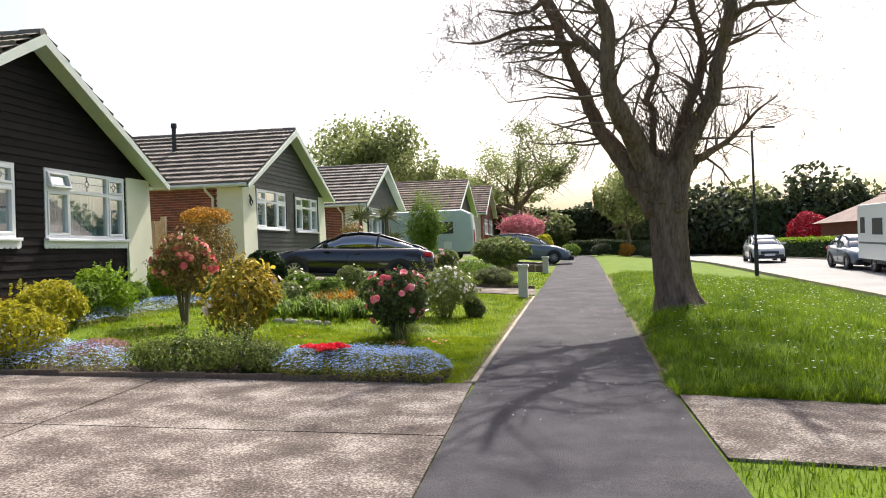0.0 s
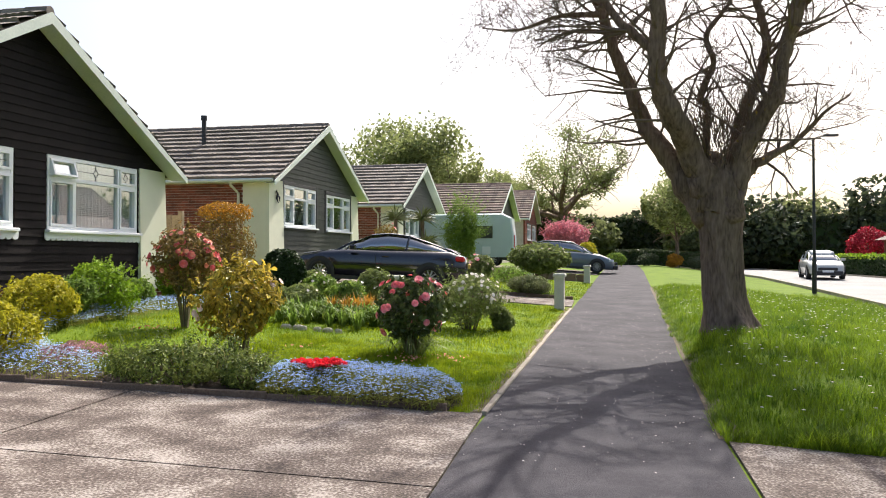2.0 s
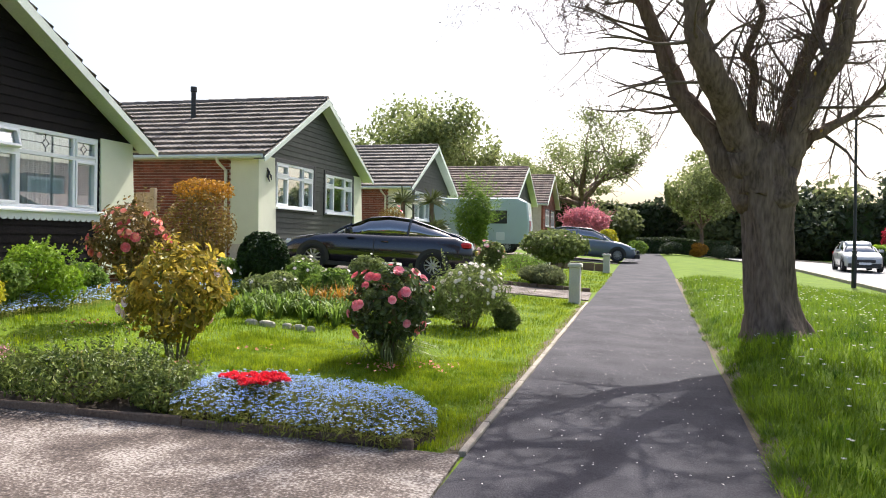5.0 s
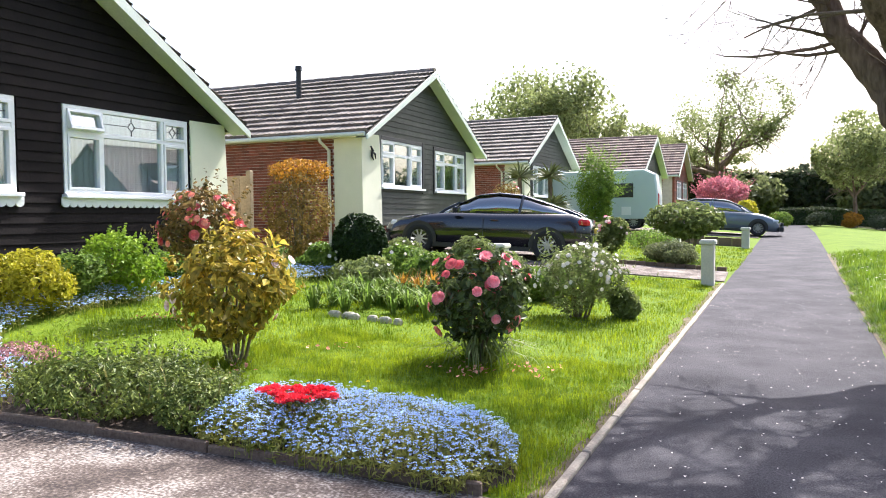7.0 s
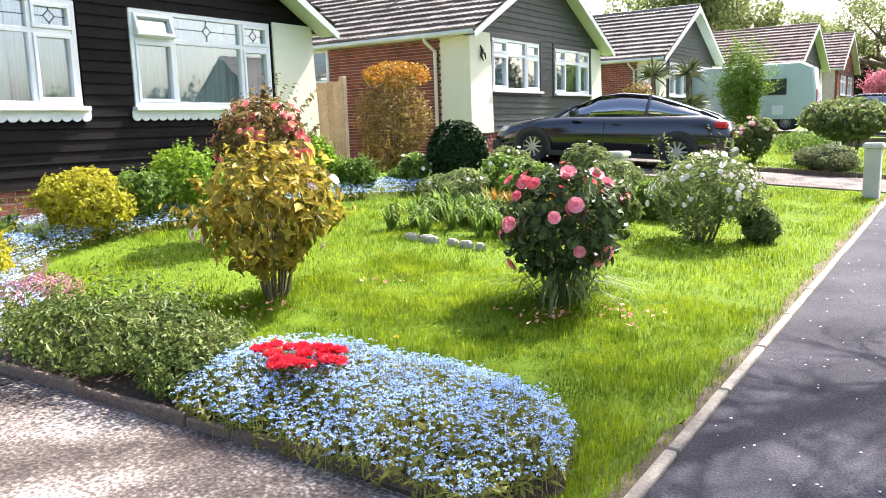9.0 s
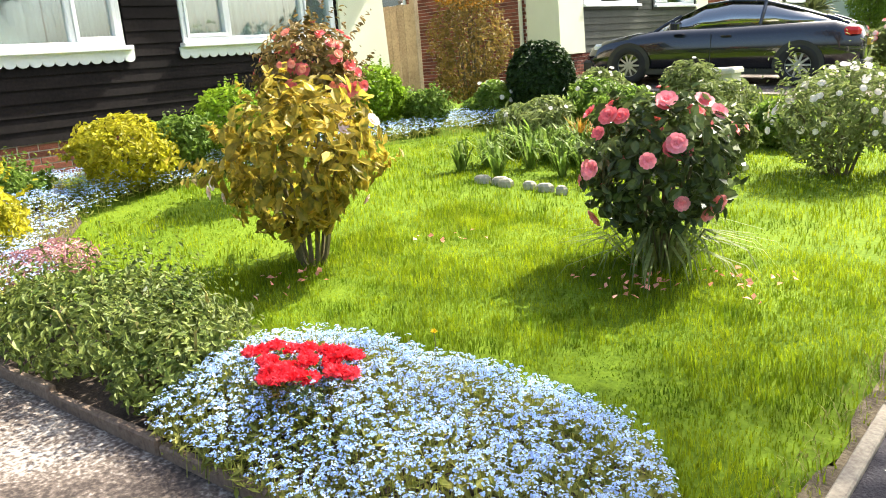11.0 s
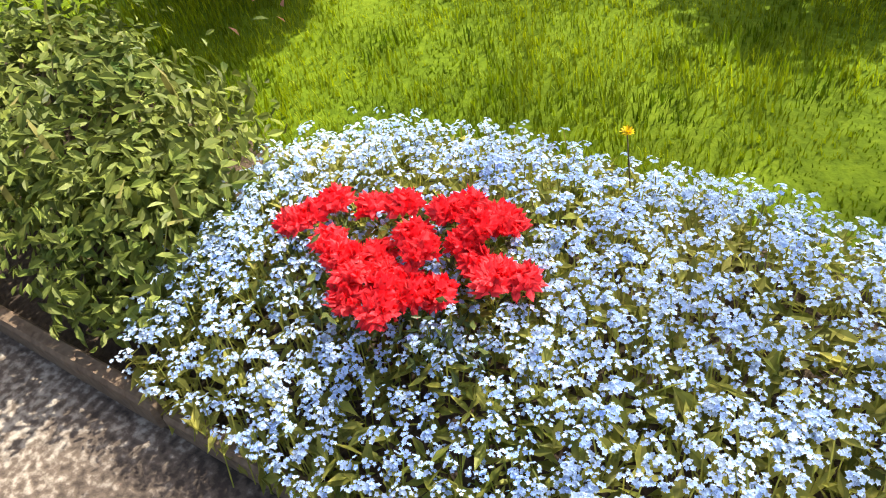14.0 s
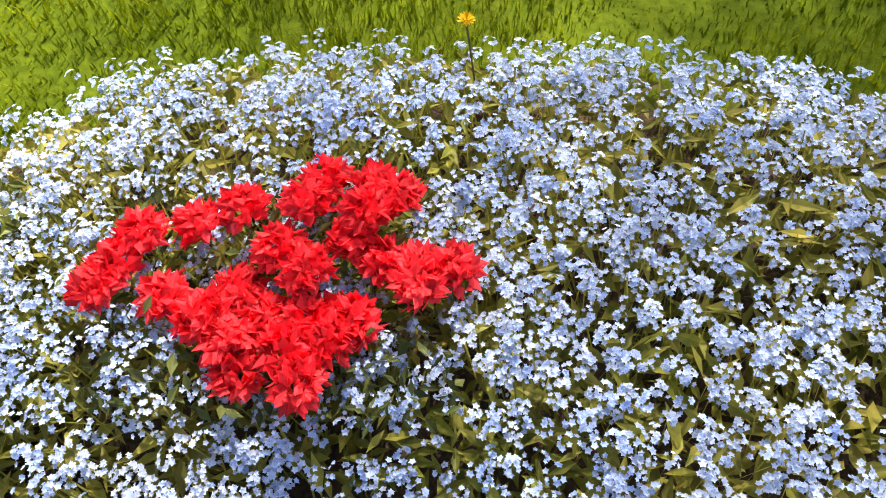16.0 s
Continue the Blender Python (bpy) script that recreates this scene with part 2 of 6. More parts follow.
# ---- mesh helpers ----
class Mesh:
    """Gathers vertices and faces of one mesh."""
    def __init__(self):
        self.v, self.f, self.n = [], [], 0

    def add(self, v, f):
        k = self.n
        self.v.extend(tuple(p) for p in v); self.f.extend(tuple(i + k for i in q) for q in f); self.n += len(v)

    def box(self, x0, y0, z0, x1, y1, z1, m=None):
        v = [(x, y, z) for x in (x0, x1) for y in (y0, y1) for z in (z0, z1)]
        if m is not None: v = [tuple(m @ Vector(p)) for p in v]
        self.add(v, [(0, 1, 3, 2), (4, 6, 7, 5), (0, 4, 5, 1), (2, 3, 7, 6), (0, 2, 6, 4), (1, 5, 7, 3)])
        return self

    def bevbox(self, x0, y0, z0, x1, y1, z1, b=0.01, m=None):
        """A box with its long edges cut off at 45 degrees round the z axis and the top."""
        ring = lambda e, z: [(x0 + e, y0 + b, z), (x0 + b, y0 + e, z), (x1 - b, y0 + e, z), (x1 - e, y0 + b, z), (x1 - e, y1 - b, z), (x1 - b, y1 - e, z), (x0 + b, y1 - e, z), (x0 + e, y1 - b, z)]
        v = ring(0, z0) + ring(0, z1 - b) + ring(b * 0.8, z1)
        if m is not None: v = [tuple(m @ Vector(p)) for p in v]
        f = [tuple(range(7, -1, -1)), tuple(range(16, 24))]
        for r in (0, 8):
            f += [(r + i, r + (i + 1) % 8, r + 8 + (i + 1) % 8, r + 8 + i) for i in range(8)]
        self.add(v, f); return self

    def tube(self, pts, rad, sides=6, cap=True):
        pts = [Vector(p) for p in pts]
        if not hasattr(rad, "__len__"): rad = [rad] * len(pts)
        up = None; v = []
        for i, p in enumerate(pts):
            d = (pts[min(i + 1, len(pts) - 1)] - pts[max(i - 1, 0)]).normalized()
            if up is None: up = d.orthogonal().normalized()
            up = (up - d * up.dot(d)).normalized() if (up - d * up.dot(d)).length > 1e-4 else d.orthogonal().normalized()
            w = d.cross(up)
            v += [p + (up * math.cos(a) + w * math.sin(a)) * rad[i] for a in [2 * math.pi * k / sides for k in range(sides)]]
        f = [(i * sides + k, i * sides + (k + 1) % sides, (i + 1) * sides + (k + 1) % sides, (i + 1) * sides + k) for i in range(len(pts) - 1) for k in range(sides)]
        if cap: f += [tuple(range(sides - 1, -1, -1)), tuple(range((len(pts) - 1) * sides, len(pts) * sides))]
        self.add(v, f); return self

    def prism(self, outline, a, b, axis=1):
        """Extrudes an outline of (u, w) between a and b along the axis."""
        put = {0: lambda u, w, s: (s, u, w), 1: lambda u, w, s: (u, s, w), 2: lambda u, w, s: (u, w, s)}[axis]
        n = len(outline)
        self.add([put(u, w, s) for s in (a, b) for u, w in outline], [tuple(range(n - 1, -1, -1)), tuple(range(n, 2 * n))] + [(i, (i + 1) % n, n + (i + 1) % n, n + i) for i in range(n)])
        return self

    def quads(self, c, d1, d2, fine=False):
        """Many quads: centres, half-length and half-width vectors (arrays), bent a little at the middle like leaves."""
        n = len(c)
        if fine:   # a pointed oval, folded along its midrib
            up = np.cross(d1, d2); up /= np.linalg.norm(up, axis=1)[:, None] + 1e-9
            up = up * np.linalg.norm(d2, axis=1)[:, None]
            v = np.stack([c - d1, c - d1 * .35 + d2 * .85 + up * .35, c + d1 * .3 + d2 + up * .3, c + d1 - up * .45, c + d1 * .3 - d2 + up * .3, c - d1 * .35 - d2 * .85 + up * .35], 1).reshape(-1, 3)
            k = self.n
            self.v.extend(map(tuple, v.tolist()))
            for i in range(k, k + 6 * n, 6): self.f += [(i, i + 1, i + 2, i + 3), (i, i + 3, i + 4, i + 5)]
            self.n += 6 * n
            return self
        nrm = np.cross(d1, d2); nrm /= np.linalg.norm(nrm, axis=1)[:, None] + 1e-9
        lift = nrm * np.linalg.norm(d2, axis=1)[:, None] * 0.35
        v = np.stack([c - d1, c + d2 + lift, c + d1, c - d2 + lift], 1).reshape(-1, 3)
        k = self.n
        self.v.extend(map(tuple, v.tolist()))
        self.f.extend((k + 4 * i, k + 4 * i + 1, k + 4 * i + 2, k + 4 * i + 3) for i in range(n)); self.n += 4 * n
        return self


def link(name, m, material, parent=None, label="", smooth=False):
    me = bpy.data.meshes.new(name)
    me.from_pydata(m.v, [], m.f); me.update()
    if material: me.materials.append(material)
    if smooth: me.polygons.foreach_set("use_smooth", [True] * len(me.polygons))
    ob = new(name, me)
    if parent: ob.parent = parent
    if label: ob["label"] = label
    return ob


def part(name, m, material, parent, label="", smooth=False):
    return link(name, m, material, parent, label, smooth)


def shared(name, me, parent, m):
    ob = new(name, me); ob.parent = parent; ob.matrix_local = m; return ob


def thing(name, label, category, at=None, group="", kind=""):
    e = new(name)
    if at is not None: e.matrix_world = at
    return tagged(e, label, category, group, kind)


rng = np.random.default_rng(7)


# ---- the lie of the land ----
def path_left(y):
    return -0.93 + 0.035 * max(0.0, y - 8)


def ground(x, y):
    z = 0.02 * (min(y, 45) - 6)
    l = path_left(y); r = l + 2.15
    if x < l:
        k = min(1, max(0, (y - 8.8) / 2.5)); z += (0.025 + 0.035 * k) * min(l - x, 9)
    if x > r:   # the verge swells up beside the path and falls to the road
        z -= 0.055 * min(x - r, 6)
        a = min(1, (x - r) / 0.95); b = min(1, max(0, (8.2 - x) / 4.5))
        z += (0.13 + 0.2 * min(1, max(0, (y - 9) / 4)) * min(1, max(0, (30 - y) / 12))) * a * (2 - a) * b * b * (3 - 2 * b) * min(1, max(0, (y - 8.2) / 0.35))
    return z


def sheet(name, xs, ys, lift, material, inside=None, label="", category="", kind="structure", thick=0.0):
    """A strip of ground that follows the land. xs may be functions of y."""
    m = Mesh(); nx = len(xs)
    X = [[x(y) if callable(x) else x for x in xs] for y in ys]
    m.add([(X[j][i], y, ground(X[j][i], y) + lift) for j, y in enumerate(ys) for i in range(nx)],
          [(j * nx + i, j * nx + i + 1, (j + 1) * nx + i + 1, (j + 1) * nx + i) for j in range(len(ys) - 1) for i in range(nx - 1)])
    ob = link(name, m, material, smooth=True)
    return tagged(ob, label, category, kind=kind)


def steps(a, b, d):
    n = max(1, round((b - a) / d)); return [a + (b - a) * i / n for i in range(n + 1)]


gx = [-600, -200, -80, -40] + steps(-22, -10, 1) + steps(-9.5, 9.5, 0.25) + steps(10, 22, 1) + [30, 45, 80, 200, 600]
gy = [-600, -150, -40, -12] + steps(-6, 3, 1) + steps(3.5, 24, 0.25) + steps(25, 60, 1.5) + [70, 90, 130, 250, 700]
sheet("ground", gx, gy, 0.0, M_LAWN, label="sloping mown grass ground under the whole street", category="ground")
sheet("pavement", [path_left, lambda y: path_left(y) + 0.7, lambda y: path_left(y) + 1.45, lambda y: path_left(y) + 2.15], steps(-12, 75, 0.5), 0.02, M_TARMAC,
      label="dark tarmac footpath running beside gardens and verge", category="pavement")
ROAD_L = lambda y: 8.7 - 0.0012 * max(0, y - 35) ** 2
sheet("road", [ROAD_L, lambda y: ROAD_L(y) + 3.3, lambda y: ROAD_L(y) + 6.6], steps(-20, 80, 1.5), 0.02, M_ROAD, label="pale grey worn tarmac residential road", category="road")
sheet("far_pavement", [lambda y: ROAD_L(y) + 6.75, lambda y: ROAD_L(y) + 8.0], steps(-20, 40, 2), 0.1, M_ROAD, label="grey footpath across the road", category="pavement")

# kerbs of the road, real steps
for s, off in (("kerb_near", 0.0), ("kerb_far", 6.6)):
    m = Mesh()
    ys = steps(-20, 80, 1.5)
    for a, b in zip(ys[:-1], ys[1:]):
        xa, xb = ROAD_L(a) + off, ROAD_L(b) + off
        za, zb = ground(xa, a), ground(xb, b)
        m.add([(xa - .12, a, za - .1), (xa + .0, a, za - .1), (xa + .0, a, za + .11), (xa - .12, a, za + .12), (xb - .12, b, zb - .1), (xb, b, zb - .1), (xb, b, zb + .11), (xb - .12, b, zb + .12)],
              [(0, 1, 2, 3), (7, 6, 5, 4), (3, 2, 6, 7), (1, 5, 6, 2), (0, 3, 7, 4)])
    tagged(link("kerb", m, M_EDGE), "grey concrete kerb along the road", "kerb", kind="structure")


sheet("worn_lawn_edge", [lambda y: path_left(y) - 0.14 + 0.08 * noise.noise(Vector((y * 2.1, 0, 0))), lambda y: path_left(y) - 0.1, lambda y: path_left(y) - 0.05], steps(8.8, 21, 0.15), 0.014, M_DRYSOIL, label="bare dry earth between lawn and edging", category="soil")
sheet("worn_verge_edge", [lambda y: path_left(y) + 2.1, lambda y: path_left(y) + 2.2, lambda y: path_left(y) + 2.28 + 0.1 * noise.noise(Vector((y * 1.6, 3, 0)))], steps(8.2, 30, 0.2), 0.026, M_DRYSOIL, label="bare earth along the verge side of the path", category="soil")


def slab_bay(parent, x0, x1, y0, y1, lift=0.035):
    """One cast concrete bay with eased edges that lies on the land."""
    m = Mesh(); g = 0.012
    xs, ys = steps(x0 + g, x1 - g, 0.6), steps(y0 + g, y1 - g, 0.6)
    nx, ny = len(xs), len(ys)
    top = [(x, y, ground(x, y) + lift - (0.008 if (i in (0, nx - 1) or j in (0, ny - 1)) else 0)) for j, y in enumerate(ys) for i, x in enumerate(xs)]
    f = [(j * nx + i, j * nx + i + 1, (j + 1) * nx + i + 1, (j + 1) * nx + i) for j in range(ny - 1) for i in range(nx - 1)]
    m.add(top, f)
    rim = [i for i in range(nx)] + [j * nx + nx - 1 for j in range(1, ny)] + [(ny - 1) * nx + i for i in range(nx - 2, -1, -1)] + [j * nx for j in range(ny - 2, 0, -1)]
    low = [(top[i][0], top[i][1], top[i][2] - 0.06) for i in rim]
    k = m.n; m.add(low, [])
    m.f += [(rim[i], k + i, k + (i + 1) % len(rim), rim[(i + 1) % len(rim)]) for i in range(len(rim))]
    return part("slab", m, M_CONC, parent)


drive = thing("driveway", "weathered pinkish concrete driveway cast in bays", "driveway", kind="structure")
for x0, x1 in ((-4.7, -0.93), (-8.5, -4.7), (-12.3, -8.5)):
    for y0, y1 in ((6.45, 8.77), (4.2, 6.45), (1.9, 4.2)):
        slab_bay(drive, x0, x1, y0, y1)
cross = thing("driveway_crossing", "concrete drive crossing over the grass verge", "driveway", kind="structure")
for x0, x1 in ((1.24, 4.9), (4.9, 8.55)):
    slab_bay(cross, x0, x1, 5.85, 8.15)
drive_two = thing("driveway_neighbour", "pale concrete driveway of the neighbouring bungalow", "driveway", kind="structure")
for x0, x1 in ((-3.6, -0.5), (-6.6, -3.6), (-9.0, -6.6)):
    slab_bay(drive_two, x0, x1, 21.3, 23.4 if x0 > -4 else 25.2)
drive_three = thing("driveway_far", "pale concrete driveway further along", "driveway", kind="structure")
slab_bay(drive_three, -6.5, 0.1, 39.5, 43.0)

# edging of the lawn along the path and of the bed along the drive
edging = thing("path_edging", "narrow weathered concrete edging between lawn and path", "edging", kind="structure")
for k in range(13):
    y0 = 8.8 + k * 0.92
    m = Mesh(); x0 = path_left(y0); z0 = ground(x0, y0); z1 = ground(path_left(y0 + 0.9), y0 + 0.9)
    m.bevbox(-0.06, 0, -0.1, 0.0, 0.9, 0.045, 0.008, Matrix.Translation((x0, y0, z0)) @ Matrix.Rotation(math.atan2(z1 - z0, 0.9), 4, 'X') @ Matrix.Rotation(-0.035 + random.uniform(-.006, .006), 4, 'Z'))
    part("edging_stone", m, M_EDGE, edging)
bed_edge = thing("bed_edging", "low dark brown edging boards along the flower bed", "edging", kind="structure")
for k in range(9):
    x0 = -1.3 - k * 0.95
    m = Mesh(); z0 = ground(x0 - .45, 8.75)
    m.bevbox(-0.945, 0.02, -0.05, 0, 0.065, 0.085 + random.uniform(-.008, .008), 0.01, Matrix.Translation((x0, 8.735 + random.uniform(-.008, .008), z0)) @ Matrix.Rotation(random.uniform(-.008, .008), 4, 'Z'))
    part("edging_board", m, M_BEDEDGE, bed_edge)


# ---- bungalows ----
def window(parent, y0, y1, z0, z1, casements, proud=0.03, scallop=False, frame_mat=None, dark=False):
    """A upvc window set in the front wall, facing +x. casements: fractions of the width, with a fanlight over each."""
    fm = frame_mat or M_WHITE
    w = part("window", Mesh().box(-0.16, y0, z0, -0.13, y1, z1), M_DARKROOM, parent)
    fr = Mesh(); t = 0.065
    fr.bevbox(-0.12, y0, z0, proud, y1, z0 + t); fr.bevbox(-0.12, y0, z1 - t, proud, y1, z1)
    edges = [0.0]
    for c in casements: edges.append(edges[-1] + c)
    for e in edges:
        y = y0 + (y1 - y0 - t) * e
        fr.bevbox(-0.12, y, z0 + t, proud - 0.002, y + t, z1 - t)
    zt = z1 - (z1 - z0) * 0.33
    fr.bevbox(-0.12, y0 + t, zt, proud - 0.004, y1 - t, zt + t)
    part("window_frame", fr, fm, w, "white upvc frame")
    for i in range(len(casements)):
        a = y0 + (y1 - y0 - t) * edges[i] + t; b = y0 + (y1 - y0 - t) * edges[i + 1]
        for za, zb in ((z0 + t, zt), (zt + t, z1 - t)):
            tip = None
            if scallop and y0 > 0 and i == 0 and zb > zt + t:   # the first fanlight stands ajar
                tip = Matrix.Translation((proud, 0, zb)) @ Matrix.Rotation(-0.3, 4, 'Y') @ Matrix.Translation((-proud, 0, -zb))
            if i == 0 or zb < z1 - t - 0.01 and i != 1 or i == 2:   # opening lights have a sash of their own
                sh = Mesh(); s = 0.045
                sh.bevbox(-0.05, a, za, proud + .012, b, za + s, .006, tip); sh.bevbox(-0.05, a, zb - s, proud + .012, b, zb, .006, tip)
                sh.bevbox(-0.05, a, za + s, proud + .012, a + s, zb - s, .006, tip); sh.bevbox(-0.05, b - s, za + s, proud + .012, b, zb - s, .006, tip)
                part("sash", sh, fm, w)
            p = part("pane", Mesh().box(-0.03, a, za, -0.02, b, zb, tip), M_GLASS, w); p.visible_shadow = False
    if not scallop:
        sr = Mesh(); q = 0.1
        sr.bevbox(-0.1, y0 - q, z0 - q, 0.05, y0, z1 + q, .008); sr.bevbox(-0.1, y1, z0 - q, 0.05, y1 + q, z1 + q, .008)
        sr.bevbox(-0.1, y0, z1, 0.05, y1, z1 + q, .008); sr.bevbox(-0.1, y0, z0 - q, 0.05, y1, z0 - 0.05, .008)
        part("surround", sr, M_BLACK, w, "black painted surround")
    if scallop:   # leaded motif in the fanlights
        for i in range(len(casements)):
            a = y0 + (y1 - y0 - t) * edges[i] + t; b = y0 + (y1 - y0 - t) * edges[i + 1]; c, zc, d = (a + b) / 2, (zt + t + z1 - t) / 2, 0.075
            ld = Mesh()
            for p, q in (((a, zc), (c - d, zc)), ((c + d, zc), (b, zc)), ((c - d, zc), (c, zc + d)), ((c, zc + d), (c + d, zc)), ((c + d, zc), (c, zc - d)), ((c, zc - d), (c - d, zc)), ((c, zc - d), (c, zt + t)), ((c, zc + d), (c, z1 - t))):
                ld.tube([(-0.016, *p), (-0.016, *q)], 0.006, 4)
            part("leading", ld, M_BLACK, w, "dark leaded diamond motif")
    if not dark:
        n = 60
        for a, b in ((y0 + 0.08, y0 + (y1 - y0) * (0.66 if scallop else 0.33)), (y0 + (y1 - y0) * (0.67 if scallop else 0.74), y1 - 0.08)):
            cu = Mesh()
            pts = [(-0.075 + 0.014 * math.sin(k * 1.7), a + (b - a) * k / n) for k in range(n + 1)]
            cu.add([(x, y, z) for x, y in pts for z in (z0 + 0.05, z1 - 0.05)], [(2 * k, 2 * k + 2, 2 * k + 3, 2 * k + 1) for k in range(n)])
            part("curtain", cu, M_CURTAIN, w, "white net curtain")
    part("window_sill", Mesh().bevbox(-0.1, y0 - 0.05, z0 - 0.05, proud + 0.1, y1 + 0.05, z0, .01), fm, w)
    if scallop:
        sc = Mesh(); n = round((y1 - y0 + 0.16) / 0.135); d = (y1 - y0 + 0.16) / n
        for k in range(n):
            c = y0 - 0.08 + d * (k + 0.5)
            arc = [(c - d / 2, z0 - 0.05), (c + d / 2, z0 - 0.05)] + [(c + d / 2 * math.cos(a), z0 - 0.135 - d * 0.42 * math.sin(a)) for a in [math.pi * j / 8 for j in range(9)]]
            sc.prism(arc, 0.04, 0.06, 0)
        part("scalloped_trim", sc, fm, w, "white scalloped trim board under the sill")
    return w


def boards(parent, rows, material, singly=True):
    """Lapped weatherboards: rows of (z, height, [(y0, y1), ...])."""
    allm = Mesh()
    for z, h, runs in rows:
        for y0, y1 in runs:
            if y1 - y0 < 0.03: continue
            m = Mesh() if singly else allm
            m.add([(0.0, y0, z), (0.034, y0, z), (0.016, y0, z + h), (0.0, y0, z + h), (0.0, y1, z), (0.034, y1, z), (0.016, y1, z + h), (0.0, y1, z + h)],
                  [(0, 1, 2, 3), (7, 6, 5, 4), (0, 4, 5, 1), (1, 5, 6, 2), (2, 6, 7, 3)])
            if singly: part("board", m, material, parent)
    if not singly: part("boarding", allm, material, parent)


def cut(y0, y1, holes):
    runs = [(y0, y1)]
    for a, b in holes:
        runs = [q for r in runs for q in ((r[0], min(r[1], a)), (max(r[0], b), r[1])) if q[1] > q[0] + 0.01]
    return runs


def roof_slope(parent, sy, half, eave, apex, x0, x1, tilemat):
    """One slope of interlocking tiles, sy = -1 or 1, ridge along x at y = 0."""
    run = half + 0.25; rise = apex - eave
    L = math.hypot(run, rise); courses = max(6, round(L / 0.39)); cols = round((x1 - x0) / 0.31)
    u = Vector((0, -sy * run / L, rise / L)); nrm = Vector((0, sy * rise / L, run / L))
    m = Mesh(); base = Vector((0, sy * run, eave))
    for c in range(courses):
        s0 = L * c / courses; s1 = L * (c + 1) / courses + 0.03
        for k in range(cols):
            xa = x0 + (x1 - x0) * k / cols; d = (x1 - x0) / cols
            j = random.uniform(-0.006, 0.006)
            prof = [(0.0, 0.012), (0.28, 0.03), (0.5, 0.012), (0.78, 0.03), (1.0, 0.012)]
            v = []
            for s, lift in ((s0, 0.07 + j), (s1, 0.0 + j)):
                v += [base + u * s + nrm * (w + lift) + Vector((xa + d * f, 0, 0)) for f, w in prof]
            v += [base + u * s0 + nrm * -0.005 + Vector((xa + d * f, 0, 0)) for f, w in prof]
            m.add(v, [(i, i + 1, 6 + i, 5 + i) for i in range(4)] + [(10 + i, 11 + i, i + 1, i) for i in range(4)])
    part("tiles", m, tilemat, parent, "brown interlocking concrete roof tiles")
    # the deck under the tiles
    a, b = base - nrm * 0.01, Vector((0, 0, apex)) - nrm * 0.01
    deck = Mesh()
    deck.add([(x0, a.y, a.z), (x1, a.y, a.z), (x1, b.y, b.z), (x0, b.y, b.z), (x0, a.y, a.z - .06), (x1, a.y, a.z - .06), (x1, b.y, b.z - .06), (x0, b.y, b.z - .06)],
             [(0, 1, 2, 3), (7, 6, 5, 4), (0, 4, 5, 1), (1, 5, 6, 2), (3, 2, 6, 7), (0, 3, 7, 4)])
    part("roof_deck", deck, M_TILE, parent)


